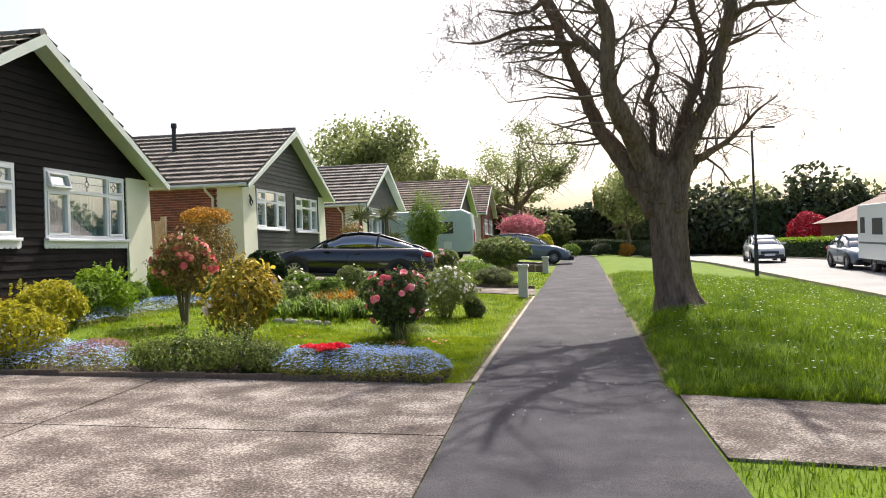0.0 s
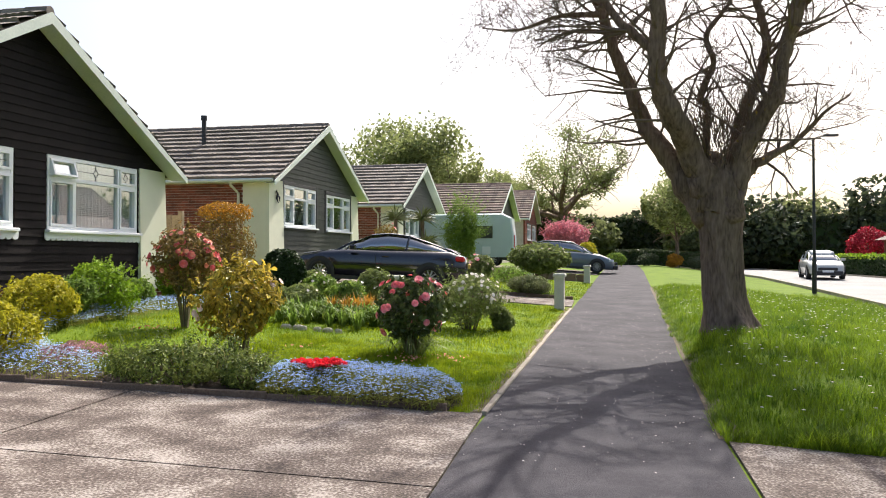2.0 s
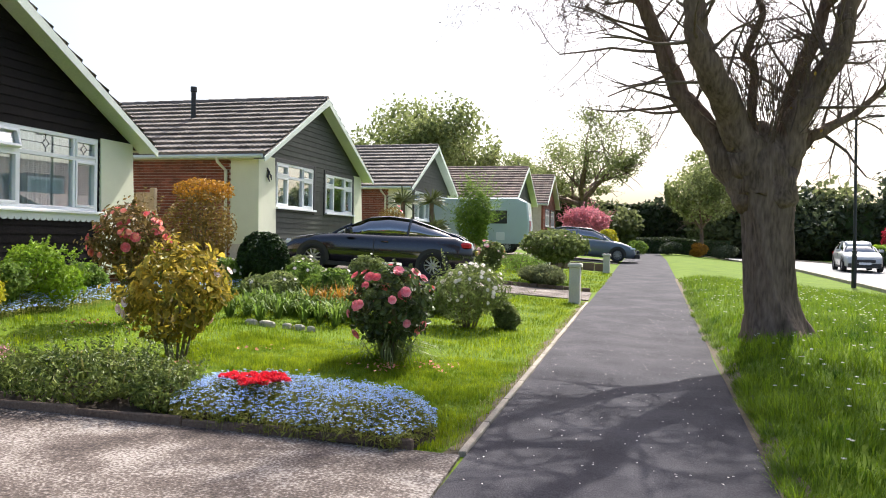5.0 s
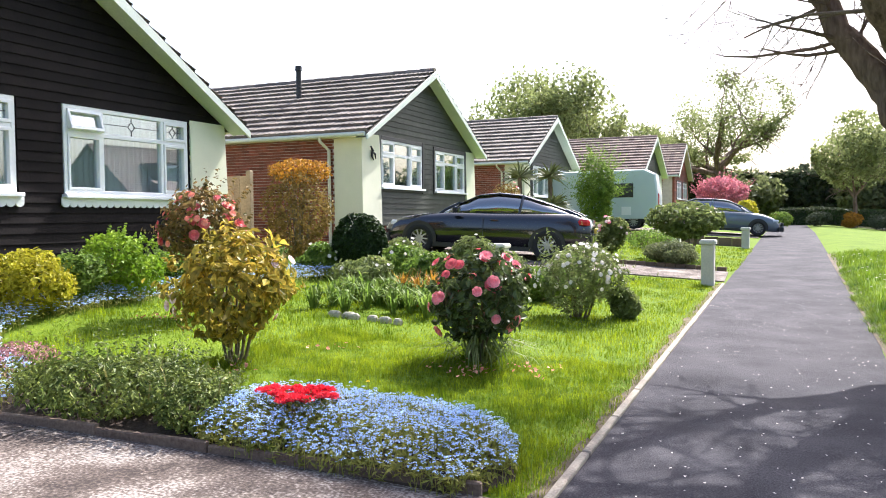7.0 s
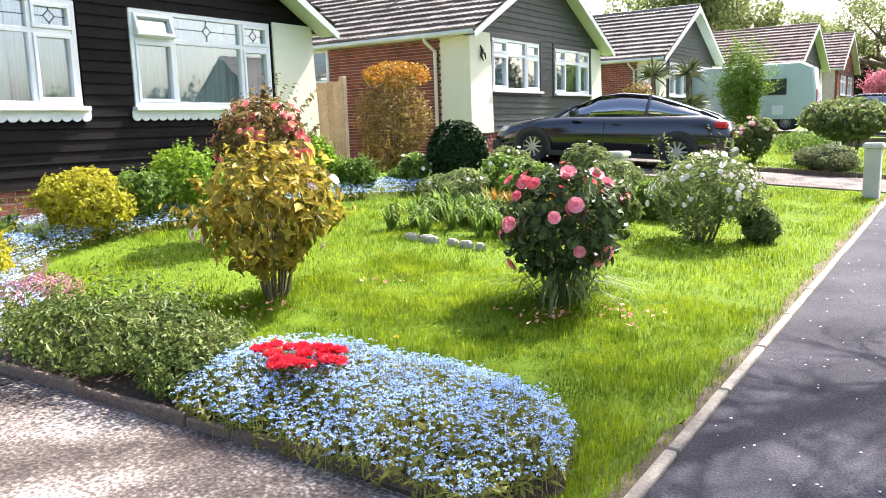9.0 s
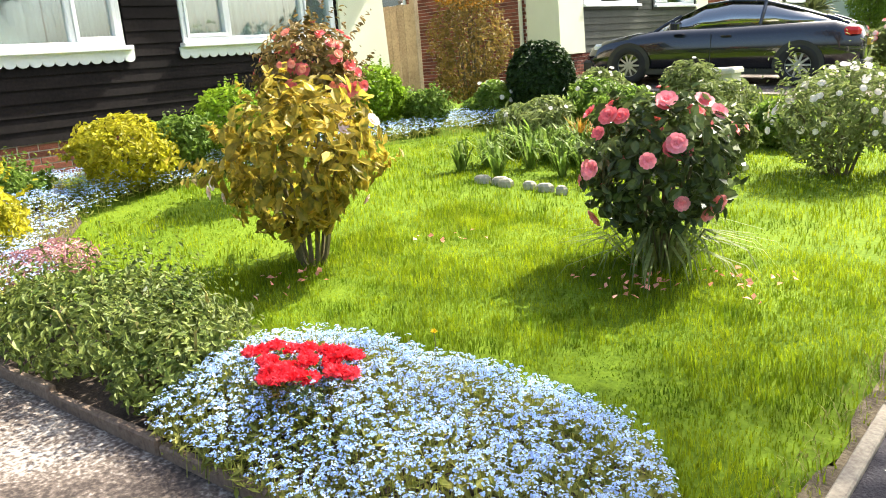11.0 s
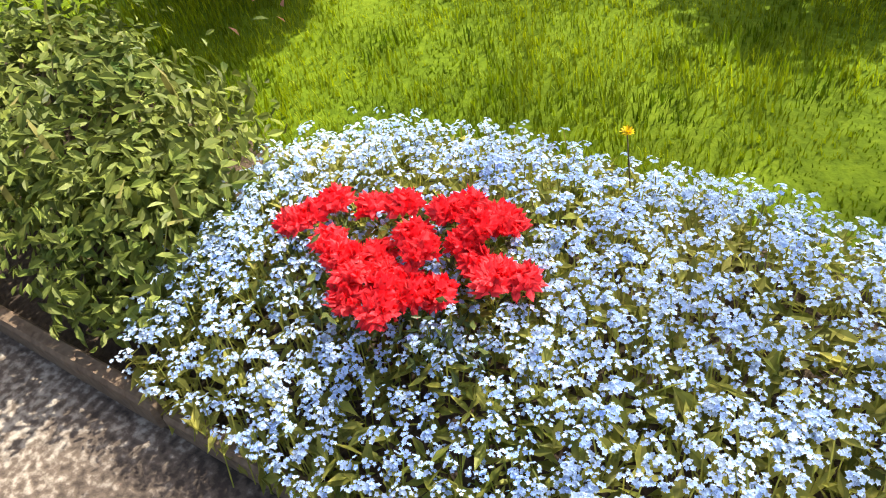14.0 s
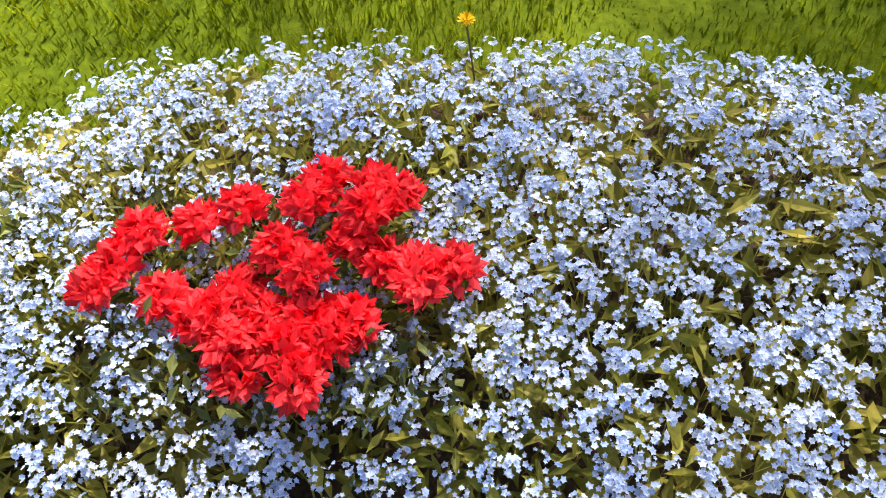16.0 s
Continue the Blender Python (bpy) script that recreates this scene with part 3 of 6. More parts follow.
def bungalow(label, x, y, half, base, plinth, eave, apex, wins, boardmat, tilemat, pillar, depth=9.0, detail=True, scallop=False, turn=-2.0, gable_brick=False):
    """A gable-fronted bungalow that faces the road (+x). base, plinth, eave, apex are heights; wins: (y0, y1, z0, z1, casements)."""
    H = thing("bungalow", label, "bungalow", pose(x, y, 0, 0, 0, turn))
    wall_top = eave
    front = Mesh(); T = 0.12
    holes = [(w[0], w[1]) for w in wins]
    zs = sorted({plinth, wall_top} | {w[2] for w in wins} | {w[3] for w in wins})
    for za, zb in zip(zs[:-1], zs[1:]):
        hs = [(w[0], w[1]) for w in wins if w[2] < zb - 0.01 and w[3] > za + 0.01]
        for a, b in cut(-half, half, hs): front.box(-T, a, za, 0, b, zb)
    front.prism([(-half, wall_top), (half, wall_top), (0, apex - 0.12)], -T, 0, 0)
    part("wall", front, M_MORTAR if gable_brick else boardmat, H)
    sides = Mesh()
    sides.box(-depth, -half, base - 0.6, -T, -half + 0.1, eave); sides.box(-depth, half - 0.1, base - 0.6, -T, half, eave); sides.box(-depth, -half + .1, base - 0.6, -depth + 0.1, half - .1, eave)
    part("side_wall", sides, M_MORTAR, H)
    part("ceiling_slab", Mesh().box(-depth + .12, -half + .12, eave - 0.03, -0.4, half - .12, eave), M_WHITE, H)
    part("floor_slab", Mesh().box(-depth + .12, -half + .12, base - 0.3, -0.14, half - .12, base - 0.05), M_MORTAR, H)
    part("plinth_core", Mesh().box(-T, -half, base - 0.6, 0.0, half, plinth), M_MORTAR, H)
    # weatherboards with the windows and the end pillars left out
    rows, z, hb = [], plinth, 0.145
    while z < apex - 0.25:
        lim = half if z < wall_top else half * (apex - 0.12 - z - hb) / (apex - 0.12 - wall_top)
        if lim > 0.1:
            hs = [(w[0] - 0.02, w[1] + 0.02) for w in wins if w[2] - 0.06 < z + hb * 0.6 and w[3] + 0.02 > z + hb * 0.4]
            inner = (-half + pillar[0], half - pillar[1]) if z < wall_top - 0.05 else (-lim, lim)
            rows.append((z, hb, cut(*inner, hs)))
        z += hb
    boards(H, rows, boardmat, singly=detail)
    # rendered end pillars that splay out towards the ground
    for s, wdt in ((-1, pillar[0]), (1, pillar[1])):
        if wdt > 0:
            a, b = sorted((s * (half + 0.012), s * (half - wdt))); e = s * 0.06
            pm = Mesh(); zb = plinth - (0.15 if s > 0 and scallop else 0)
            oa, ob_ = (a, b + e) if s > 0 else (a + e, b)
            pm.add([(-0.1, oa, zb), (0.1, oa, zb), (0.1, ob_, zb), (-0.1, ob_, zb), (-0.1, a, wall_top), (0.045, a, wall_top), (0.045, b, wall_top), (-0.1, b, wall_top)],
                   [(0, 3, 2, 1), (4, 5, 6, 7), (0, 1, 5, 4), (1, 2, 6, 5), (2, 3, 7, 6), (3, 0, 4, 7)])
            part("end_pillar", pm, M_RENDER, H, "pale green rendered pillar")
            if s < 0: part("side_render", Mesh().box(-0.75, -half - 0.012, plinth - .02, -0.1, -half, eave - 0.02), M_RENDER, H)
    for w in wins:
        window(H, *w, scallop=scallop)
    # bricks of the plinth and of the side wall that faces the camera
    if detail:
        bm_ = Mesh().bevbox(0, 0, 0, 0.01, 0.211, 0.061, 0.003)
        src = bpy.data.meshes.new("brick"); src.from_pydata(bm_.v, [], bm_.f); src.materials.append(M_BRICK)
        z = plinth - 0.075; row = 0
        while z > base - 0.1:
            yy = -half + (0.1125 if row % 2 else 0)
            while yy < half - 0.2:
                if row < 6: shared("brick", src, H, Matrix.Translation((0.0, yy, z)))
                yy += 0.225
            z -= 0.075; row += 1
    bs = Mesh(); z = base - 0.3; row = 0
    while z < eave - 0.1:
        xx = -depth + (0.1125 if row % 2 else 0)
        while xx < -0.8:
            bs.box(xx, -half - 0.012, z, min(xx + 0.215, -0.76), -half, z + 0.065)
            xx += 0.225
        z += 0.075; row += 1
    part("brickwork", bs, M_BRICKS, H, "red brick side wall")["kind"] = "stuff"
    # roof
    for s in (-1, 1): roof_slope(H, s, half, eave - 0.02, apex, -depth - 0.2, 0.36, tilemat)
    L = math.hypot(half + 0.25, apex - eave)
    for s in (-1, 1):
        e = Vector((0, s * (half + 0.33), eave - 0.1)); t = Vector((0, 0, apex - 0.01))
        bg = Mesh()
        dz = 0.17
        bg.add([(0.36, e.y, e.z), (0.4, e.y, e.z), (0.4, t.y, t.z), (0.36, t.y, t.z), (0.36, e.y, e.z - dz * .7), (0.4, e.y, e.z - dz * .7), (0.4, t.y, t.z - dz * 1.15), (0.36, t.y, t.z - dz * 1.15)],
               [(0, 1, 2, 3), (7, 6, 5, 4), (0, 4, 5, 1), (1, 5, 6, 2), (3, 2, 6, 7), (0, 3, 7, 4)])
        part("bargeboard", bg, M_BARGE, H, "pale painted bargeboard")
        vg = Mesh()
        vg.add([(0.02, e.y * 0.985, e.z - 0.06), (0.36, e.y * 0.985, e.z - 0.06), (0.36, 0, apex - 0.16), (0.02, 0, apex - 0.16)], [(0, 1, 2, 3)])
        part("verge_soffit", vg, M_BARGE, H)
        gt = Mesh().tube([(0.3, s * (half + 0.3), eave - 0.07), (-depth, s * (half + 0.3), eave - 0.07)], 0.055, 8)
        part("gutter", gt, M_BARGE, H)
        part("soffit", Mesh().box(-depth, min(s * half, s * (half + 0.25)), eave - 0.13, 0.02, max(s * half, s * (half + 0.25)), eave - 0.11), M_CREAM, H)
    rd = Mesh()
    for k in range(round((depth + 0.5) / 0.45)):
        xa = 0.36 - 0.45 * k
        rd.tube([(xa, 0, apex + 0.0), (xa - 0.44, 0, apex + 0.0)], [0.1, 0.115], 8)
    part("ridge_tiles", rd, tilemat, H)
    # downpipe at the near corner
    dp = Mesh().tube([(-1.0, -half - 0.3, eave - 0.1), (-1.0, -half - 0.27, eave - 0.2), (-0.86, -half - 0.08, eave - 0.42), (-0.86, -half - 0.06, base - 0.2)], 0.042, 8)
    part("downpipe", dp, M_CREAM, H, "pale plastic downpipe")
    if plinth == 1.47:
        orn = Mesh(); orn.tube([(0.09, -half + .38, eave - .32), (0.1, -half + .46, eave - .42), (0.1, -half + .4, eave - .55), (0.1, -half + .5, eave - .66)], [.02, .035, .03, .012], 6); orn.tube([(0.1, -half + .46, eave - .45), (0.1, -half + .58, eave - .5), (0.1, -half + .6, eave - .62)], [.02, .025, .01], 6)
        part("wall_ornament", orn, M_BLACK, H, "small dark metal ornament on the pillar")
    if plinth == 1.47: part("vent_pipe", Mesh().tube([(-3.3, -half * .4, apex - 1.3), (-3.3, -half * .4, apex + 0.05), (-3.3, -half * .4, apex + 0.06), (-3.3, -half * .4, apex + 0.2)], [.075, .075, .1, .095], 10), M_BLACK, H)
    if plinth == 1.47:   # small window in the brick side
        sw = part("side_window", Mesh().box(SIDE_WIN[0], -half - .02, SIDE_WIN[1], SIDE_WIN[2], -half - .013, SIDE_WIN[3]), M_CARGLASS, H, "dark glass")
        f = Mesh(); xa, za, xb, zb = SIDE_WIN
        f.bevbox(xa - .07, -half - .06, za - .07, xa, -half, zb + .07); f.bevbox(xb, -half - .06, za - .07, xb + .07, -half, zb + .07)
        f.bevbox(xa, -half - .058, zb, xb, -half, zb + .07); f.bevbox(xa, -half - .058, za - .07, xb, -half, za)
        part("window_frame", f, M_WHITE, sw, "white frame")
    return H


SIDE_WIN = (-5.13, 2.90, -4.26, 3.59)
W3 = (0.27, 0.5, 0.23)
bungalow("bungalow clad in black weatherboard with white scalloped windows", -9.29, 12.85, 3.87, 0.62, 1.05, 3.4, 5.72,
         [(-2.98, -0.42, 2.05, 3.37, W3), (0.35, 2.92, 2.05, 3.37, W3)], M_BOARD_BLACK, M_TILE, (0.9, 0.9), scallop=True)
bungalow("bungalow with grey weatherboard gable and red brick side", -8.9, 25.65, 3.72, 1.0, 1.47, 3.78, 5.86,
         [(-2.72, -0.25, 2.47, 3.7, (0.3, 0.4, 0.3)), (0.62, 2.95, 2.44, 3.66, (0.3, 0.4, 0.3))], M_BOARD_GREY, M_TILE, (0.92, 0.7))
bungalow("further bungalow with grey gable and cream eaves", -8.4, 38.3, 3.75, 1.25, 1.6, 3.85, 5.95,
         [(-2.6, -0.2, 2.5, 3.75, (0.3, 0.4, 0.3)), (0.6, 2.9, 2.5, 3.75, (0.3, 0.4, 0.3))], M_BOARD_GREY, M_TILE, (0.7, 0.7), detail=False)
bungalow("distant bungalow with brown tiled roof", -5.7, 51.0, 3.75, 1.3, 1.7, 4.1, 6.15,
         [(-2.6, -0.2, 2.6, 3.85, (0.3, 0.4, 0.3)), (0.6, 2.9, 2.6, 3.85, (0.3, 0.4, 0.3))], M_BOARD_GREY, M_TILE_RED, (0.7, 0.7), detail=False)
bungalow("distant bungalow with reddish roof and brick front", -5.15, 63.5, 3.7, 1.3, 1.7, 4.4, 6.7,
         [(-2.6, -0.2, 2.8, 4.0, (0.3, 0.4, 0.3)), (0.6, 2.9, 2.8, 4.0, (0.3, 0.4, 0.3))], M_BRICKS, M_TILE_RED, (0, 0), detail=False)

# ---- trees and plants ----
def unit(n):
    v = rng.normal(size=(n, 3)); return v / np.linalg.norm(v, axis=1)[:, None]


def leaves(m, c, size, out=None, aspect=0.5, up=0.3, jitter=0.35, fine=False, droop=0.0):
    """Leaves at the centres c, turned roughly outwards."""
    n = len(c)
    nrm = unit(n) * 0.8 + np.array([0, 0, up]) + (out if out is not None else 0)
    nrm /= np.linalg.norm(nrm, axis=1)[:, None]
    a = np.cross(nrm, unit(n)); a /= np.linalg.norm(a, axis=1)[:, None] + 1e-9
    if droop:   # the tips hang down and outwards
        a = a * (1 - droop) + droop * (np.array([0, 0, -0.8]) + (out if out is not None else 0) * 0.6); a -= nrm * np.sum(a * nrm, 1)[:, None]; a /= np.linalg.norm(a, axis=1)[:, None] + 1e-9
    b = np.cross(nrm, a)
    s = size * rng.uniform(1 - jitter, 1 + jitter, n)[:, None]
    return m.quads(c, a * s * 0.5, b * s * 0.5 * aspect, fine)


def lumpy(n, rx, ry, rz, lumps=7, hollow=0.55, seed=1, low=-1.0):
    """Points in a lumpy crown round the origin and their outward directions."""
    r = np.random.default_rng(seed)
    d = r.normal(size=(n, 3)); d /= np.linalg.norm(d, axis=1)[:, None]
    k = r.normal(size=(lumps, 3)); k /= np.linalg.norm(k, axis=1)[:, None]
    bump = np.max((d @ k.T) * r.uniform(0.8, 1.12, lumps), axis=1)
    rad = (0.52 + 0.54 * np.clip((bump - 0.35) / 0.65, 0, 1) ** 0.8) * (hollow + (1 - hollow) * r.random(n) ** 0.4) * r.uniform(0.93, 1.07, n)
    p = d * rad[:, None] * np.array([rx, ry, rz])
    keep = d[:, 2] > low
    return p[keep], d[keep]


def bloom_mesh(name, material, r, rings=3):
    """A cupped many-petalled flower that faces +z."""
    m = Mesh()
    for k in range(rings):
        n = 7 - 2 * k if k < 2 else 3
        rr, tilt = r * (1 - 0.3 * k), 0.25 + 0.4 * k
        for i in range(n):
            a = 2 * math.pi * (i + 0.5 * (k % 2)) / n
            rad, tan = Vector((math.cos(a), math.sin(a), 0)), Vector((-math.sin(a), math.cos(a), 0))
            e = rad * math.cos(tilt) + Vector((0, 0, math.sin(tilt)))
            w = rr * 0.62
            m.add([Vector((0, 0, 0.01 * k)), e * rr * 0.6 + tan * w, e * rr + tan * w * 0.35, e * rr - tan * w * 0.35, e * rr * 0.6 - tan * w], [(0, 1, 2, 3, 4)])
    me = bpy.data.meshes.new(name); me.from_pydata(m.v, [], m.f); me.materials.append(material)
    return me


def bush(name, label, category, x, y, w, h, leg, leafmat, n, size, seed, stems=7, blooms=(), hollow=0.55, aspect=0.5, lumps=8, dy=None, shoots=0, shoot_len=0.15, droop=0.0):
    """A shrub: stems from the ground and a crown of single leaves, with blooms as parts."""
    z0 = ground(x, y)
    B = thing(name, label, category, pose(x, y, z0))
    r = np.random.default_rng(seed)
    ch = (h - leg) / 2; cz = leg + ch
    p, d = lumpy(n, w / 2, (dy or w) / 2, ch * 1.02, lumps, hollow, seed)
    m = Mesh(); leaves(m, p + np.array([0, 0, cz]), size, d * 0.9, aspect, fine=True, droop=droop)
    if shoots:   # loose shoots that stand out of the crown
        sp, sd = lumpy(shoots * 3, w / 2, (dy or w) / 2, ch, lumps, 0.95, seed + 500, low=-0.2)
        sp, sd = sp[:shoots], sd[:shoots]
        sd = sd + r.normal(0, 0.35, sd.shape) + np.array([0, 0, 0.5])
        for j in range(9):
            f = (j / 8) * r.uniform(0.5, 1.0, (len(sp), 1)) * shoot_len
            leaves(m, sp + sd * f + np.array([0, 0, cz]), size * (1 - 0.05 * j), sd + r.normal(0, 0.5, sd.shape), aspect, fine=True, droop=droop)
    part("foliage", m, leafmat, B)
    for k in range(stems):
        st = Mesh()
        a = 2 * math.pi * (k + r.random()) / stems; q = r.uniform(0.25, 0.75)
        tx, ty = math.cos(a) * w / 2 * q, math.sin(a) * (dy or w) / 2 * q
        st.tube([(tx * 0.12, ty * 0.12, -0.05), (tx * 0.3, ty * 0.3, leg * 0.6), (tx * 0.7, ty * 0.7, cz), (tx, ty, cz + ch * r.uniform(0.1, 0.6))], [0.02, 0.016, 0.01, 0.004], 5)
        part("stem", st, M_STEM, B)
    for me, cnt, lo in blooms:
        q, dd = lumpy(cnt * 3, w / 2, (dy or w) / 2, ch, lumps, 1.0, seed, low=lo)
        for i in range(min(cnt, len(q))):
            nrm = Vector(dd[i]) + Vector((0.1, -0.35, 0.15))
            ob = new("flower", me); ob.parent = B
            ob.matrix_local = Matrix.Translation(Vector(q[i]) * 1.02 + Vector((0, 0, cz))) @ nrm.to_track_quat('Z', 'Y').to_matrix().to_4x4() @ Matrix.Scale(r.uniform(0.75, 1.15), 4)
    return B


def tuft(m, x, y, n, h, spread, width=0.012, droop=0.5, seed=0):
    """Strap leaves that arch out from one point."""
    r = np.random.default_rng(seed); z = ground(x, y)
    for k in range(n):
        a = r.uniform(0, 2 * math.pi); hh = h * r.uniform(0.6, 1.1); s = spread * r.uniform(0.3, 1)
        d = Vector((math.cos(a), math.sin(a), 0)); t = Vector((-d.y, d.x, 0)) * width
        b = Vector((x, y, z)) + d * 0.04 * r.random()
        q = [b, b + d * s * 0.35 + Vector((0, 0, hh * 0.7)), b + d * s + Vector((0, 0, hh * (1 - droop * r.random())))]
        m.add([q[0] - t, q[0] + t, q[1] + t, q[1] - t, q[2]], [(0, 1, 2, 3), (3, 2, 4)])


F_PINK = bloom_mesh("flower", M_PINK, 0.062, 4); F_ROSE = bloom_mesh("flower", M_ROSERED, 0.06, 4)
F_SALMON = bloom_mesh("flower", M_SALMON, 0.04); F_WHITE = bloom_mesh("flower", M_BLUSH, 0.048, 4); F_SMALLWHITE = bloom_mesh("flower", M_WHITEPETAL, 0.035, 2)

# the shrubs of the front garden
cam_pink = bush("camellia", "rounded camellia bush covered in pink blooms", "shrub", -2.42, 11.9, 1.0, 1.14, 0.2, M_LEAF_CAM, 1500, 0.085, 11, 12, [(F_PINK, 22, -0.75), (F_ROSE, 16, 0.25)], aspect=0.6, lumps=12, shoots=22, shoot_len=0.1)
tf = Mesh()
for k in range(95):
    a = rng.uniform(0, 6.28); d = Vector((math.cos(a), math.sin(a), 0)); s = rng.uniform(0.15, 0.5); t = Vector((-d.y, d.x, 0)) * rng.uniform(.006, .011)
    b = d * rng.uniform(0.02, 0.2); hgt = rng.uniform(0.16, 0.36)
    tf.add([b - t, b + t, b + d * s * .45 + t + Vector((0, 0, hgt)), b + d * s * .45 - t + Vector((0, 0, hgt)), b + d * s * 1.1 + t * .7 + Vector((0, 0, hgt * .75)), b + d * s * 1.1 - t * .7 + Vector((0, 0, hgt * .75)), b + d * s * 1.35 + Vector((0, 0, hgt * 0.2))], [(0, 1, 2, 3), (3, 2, 4, 5), (5, 4, 6)])
part("strap_leaves", tf, M_LEAF_MID, cam_pink, "faded strap leaves round the stems")
bush("camellia", "yellowing camellia bush with a few pale blooms", "shrub", -4.5, 10.8, 1.16, 1.3, 0.12, M_LEAF_OLIVE, 1150, 0.115, 12, 11, [(F_WHITE, 9, -0.6)], lumps=7, aspect=0.48, shoots=40, shoot_len=0.16, droop=0.6)
bush("rhododendron", "tall rhododendron with red and pink flower heads", "shrub", -6.25, 12.55, 1.05, 1.6, 0.55, M_LEAF_BRONZE, 1700, 0.085, 13, 9, [(F_ROSE, 42, -0.3), (F_SALMON, 34, -0.3)], aspect=0.45, shoots=60, shoot_len=0.2)
bush("rose_bush", "straggly bush with small white flowers", "shrub", -2.14, 15.25, 1.25, 1.0, 0.05, M_LEAF_MID, 2600, 0.085, 14, 12, [(F_SMALLWHITE, 90, -0.3)], aspect=0.3, shoots=70, shoot_len=0.3)
bush("box_shrub", "dark clipped box shrub", "shrub", -6.6, 17.3, 0.92, 1.12, 0.02, M_LEAF_DARK, 8000, 0.075, 15, 5, hollow=0.85, lumps=20)
bush("autumn_shrub", "tall shrub with orange and bronze leaves", "shrub", -8.3, 17.9, 1.45, 1.95, 0.1, M_LEAF_BROWN, 3200, 0.075, 16, 9)
bush("orange_crown_shrub", "flat topped orange leaved shrub", "shrub", -8.5, 18.3, 1.3, 2.15, 1.6, M_LEAF_ORANGE, 1300, 0.075, 17, 6)
for i, (x, y, w, h, lm) in enumerate(((-7.95, 11.45, 1.05, 0.78, M_LEAF_GOLD), (-8.0, 12.15, 0.8, 0.7, M_LEAF_GREEN), (-7.95, 12.95, 1.1, 0.95, M_LEAF_BRIGHT), (-8.1, 13.9, 0.8, 0.62, M_LEAF_GREEN), (-7.9, 15.2, 0.85, 0.95, M_LEAF_BRIGHT), (-7.05, 9.45, 1.2, 1.0, M_LEAF_GOLD), (-8.4, 10.5, 0.7, 0.5, M_LEAF_GREEN), (-7.6, 15.8, 0.7, 0.6, M_LEAF_GREEN))):
    nm = "golden" if lm is M_LEAF_GOLD else "bright green"
    bush("evergreen_shrub", nm + " rounded shrub below the house wall", "shrub", x, y, w, h, 0.03, lm, 3200, 0.07, 20 + i, 6, hollow=0.6, lumps=10, shoots=60, shoot_len=0.1)
# low spreading shrub at the corner of the bed
bush("hebe", "low spreading green shrub at the driveway edge", "shrub", -4.4, 9.25, 2.1, 0.46, 0.0, M_LEAF_HEBE, 4600, 0.055, 31, 14, hollow=0.5, dy=1.05, lumps=9, aspect=0.42, shoots=190, shoot_len=0.2)
bush("hebe", "small trailing green shrub beside blue flowers", "shrub", -3.55, 9.1, 0.7, 0.38, 0.0, M_LEAF_HEBE, 1900, 0.045, 32, 8, hollow=0.6, dy=0.6, aspect=0.42, shoots=70, shoot_len=0.16)
dl = Mesh()
for k in range(22):
    x, y = rng.uniform(-4.6, -3.35), rng.uniform(8.9, 9.5); a = rng.uniform(0, 6.28); z = ground(x, y) + 0.2; d = Vector((math.cos(a), math.sin(a), 0)) * rng.uniform(.05, .16); t = Vector((-d.y, d.x, 0)).normalized() * 0.008
    b = Vector((x, y, z)); e = b + d + Vector((0, 0, rng.uniform(.12, .32)))
    dl.add([b - t, b + t, (b + e) / 2 + t + Vector((0, 0, .08)), (b + e) / 2 - t + Vector((0, 0, .08)), e], [(0, 1, 2, 3), (3, 2, 4)])
tagged(link("withered_leaves", dl, M_DRYGRASS), "dry yellow strap leaves sticking out of the shrub", "leaves", kind="stuff")
bush("heather", "dusty pink heather clump between blue flowers", "shrub", -6.1, 9.65, 0.8, 0.34, 0.0, M_HEATHER, 1600, 0.035, 33, 8)

# rockery bed in the lawn
rk = Mesh(); ro = Mesh()
for i in range(30):
    x, y = rng.uniform(-5.5, -3.6), rng.uniform(13.55, 15.3)
    tuft(rk, x, y, 38, 0.46, 0.4, 0.013, 0.7, i)
for i in range(9):
    x, y = rng.uniform(-4.6, -3.7), rng.uniform(14.6, 15.6)
    tuft(ro, x, y, 34, 0.55, 0.25, 0.009, 0.3, 50 + i)
tagged(link("strap_leaf_plants", rk, M_LEAF_GREEN), "arching green strap-leaved plants in the rockery", "plants", kind="stuff")
tagged(link("orange_grass", ro, M_LEAF_ORANGE), "clump of upright orange ornamental grass", "ornamental grass", kind="stuff")
for i in range(6):
    x, y = -4.95 + i * 0.2 + random.uniform(-.07, .07), 13.42 + random.uniform(-.05, .05)
    m = Mesh(); s = random.uniform(0.05, 0.09)
    pts = [(s * 1.2 * math.cos(a) * random.uniform(.85, 1.1), s * 0.7 * math.sin(a)) for a in [k * 0.7854 for k in range(8)]]
    m.add([(u, v, -0.03) for u, v in pts] + [(u * .95, v * .95, 0.05) for u, v in pts] + [(u * .6, v * .6, 0.075) for u, v in pts],
          [tuple(range(16, 24))] + [(r + k, r + (k + 1) % 8, r + 8 + (k + 1) % 8, r + 8 + k) for r in (0, 8) for k in range(8)])
    st = tagged(link("rockery_stone", m, M_STONE), "small pale stone edging the rockery bed", "stone", group="rockery stones")
    st.matrix_world = pose(x, y, ground(x, y), 0, 0, random.uniform(-20, 20))

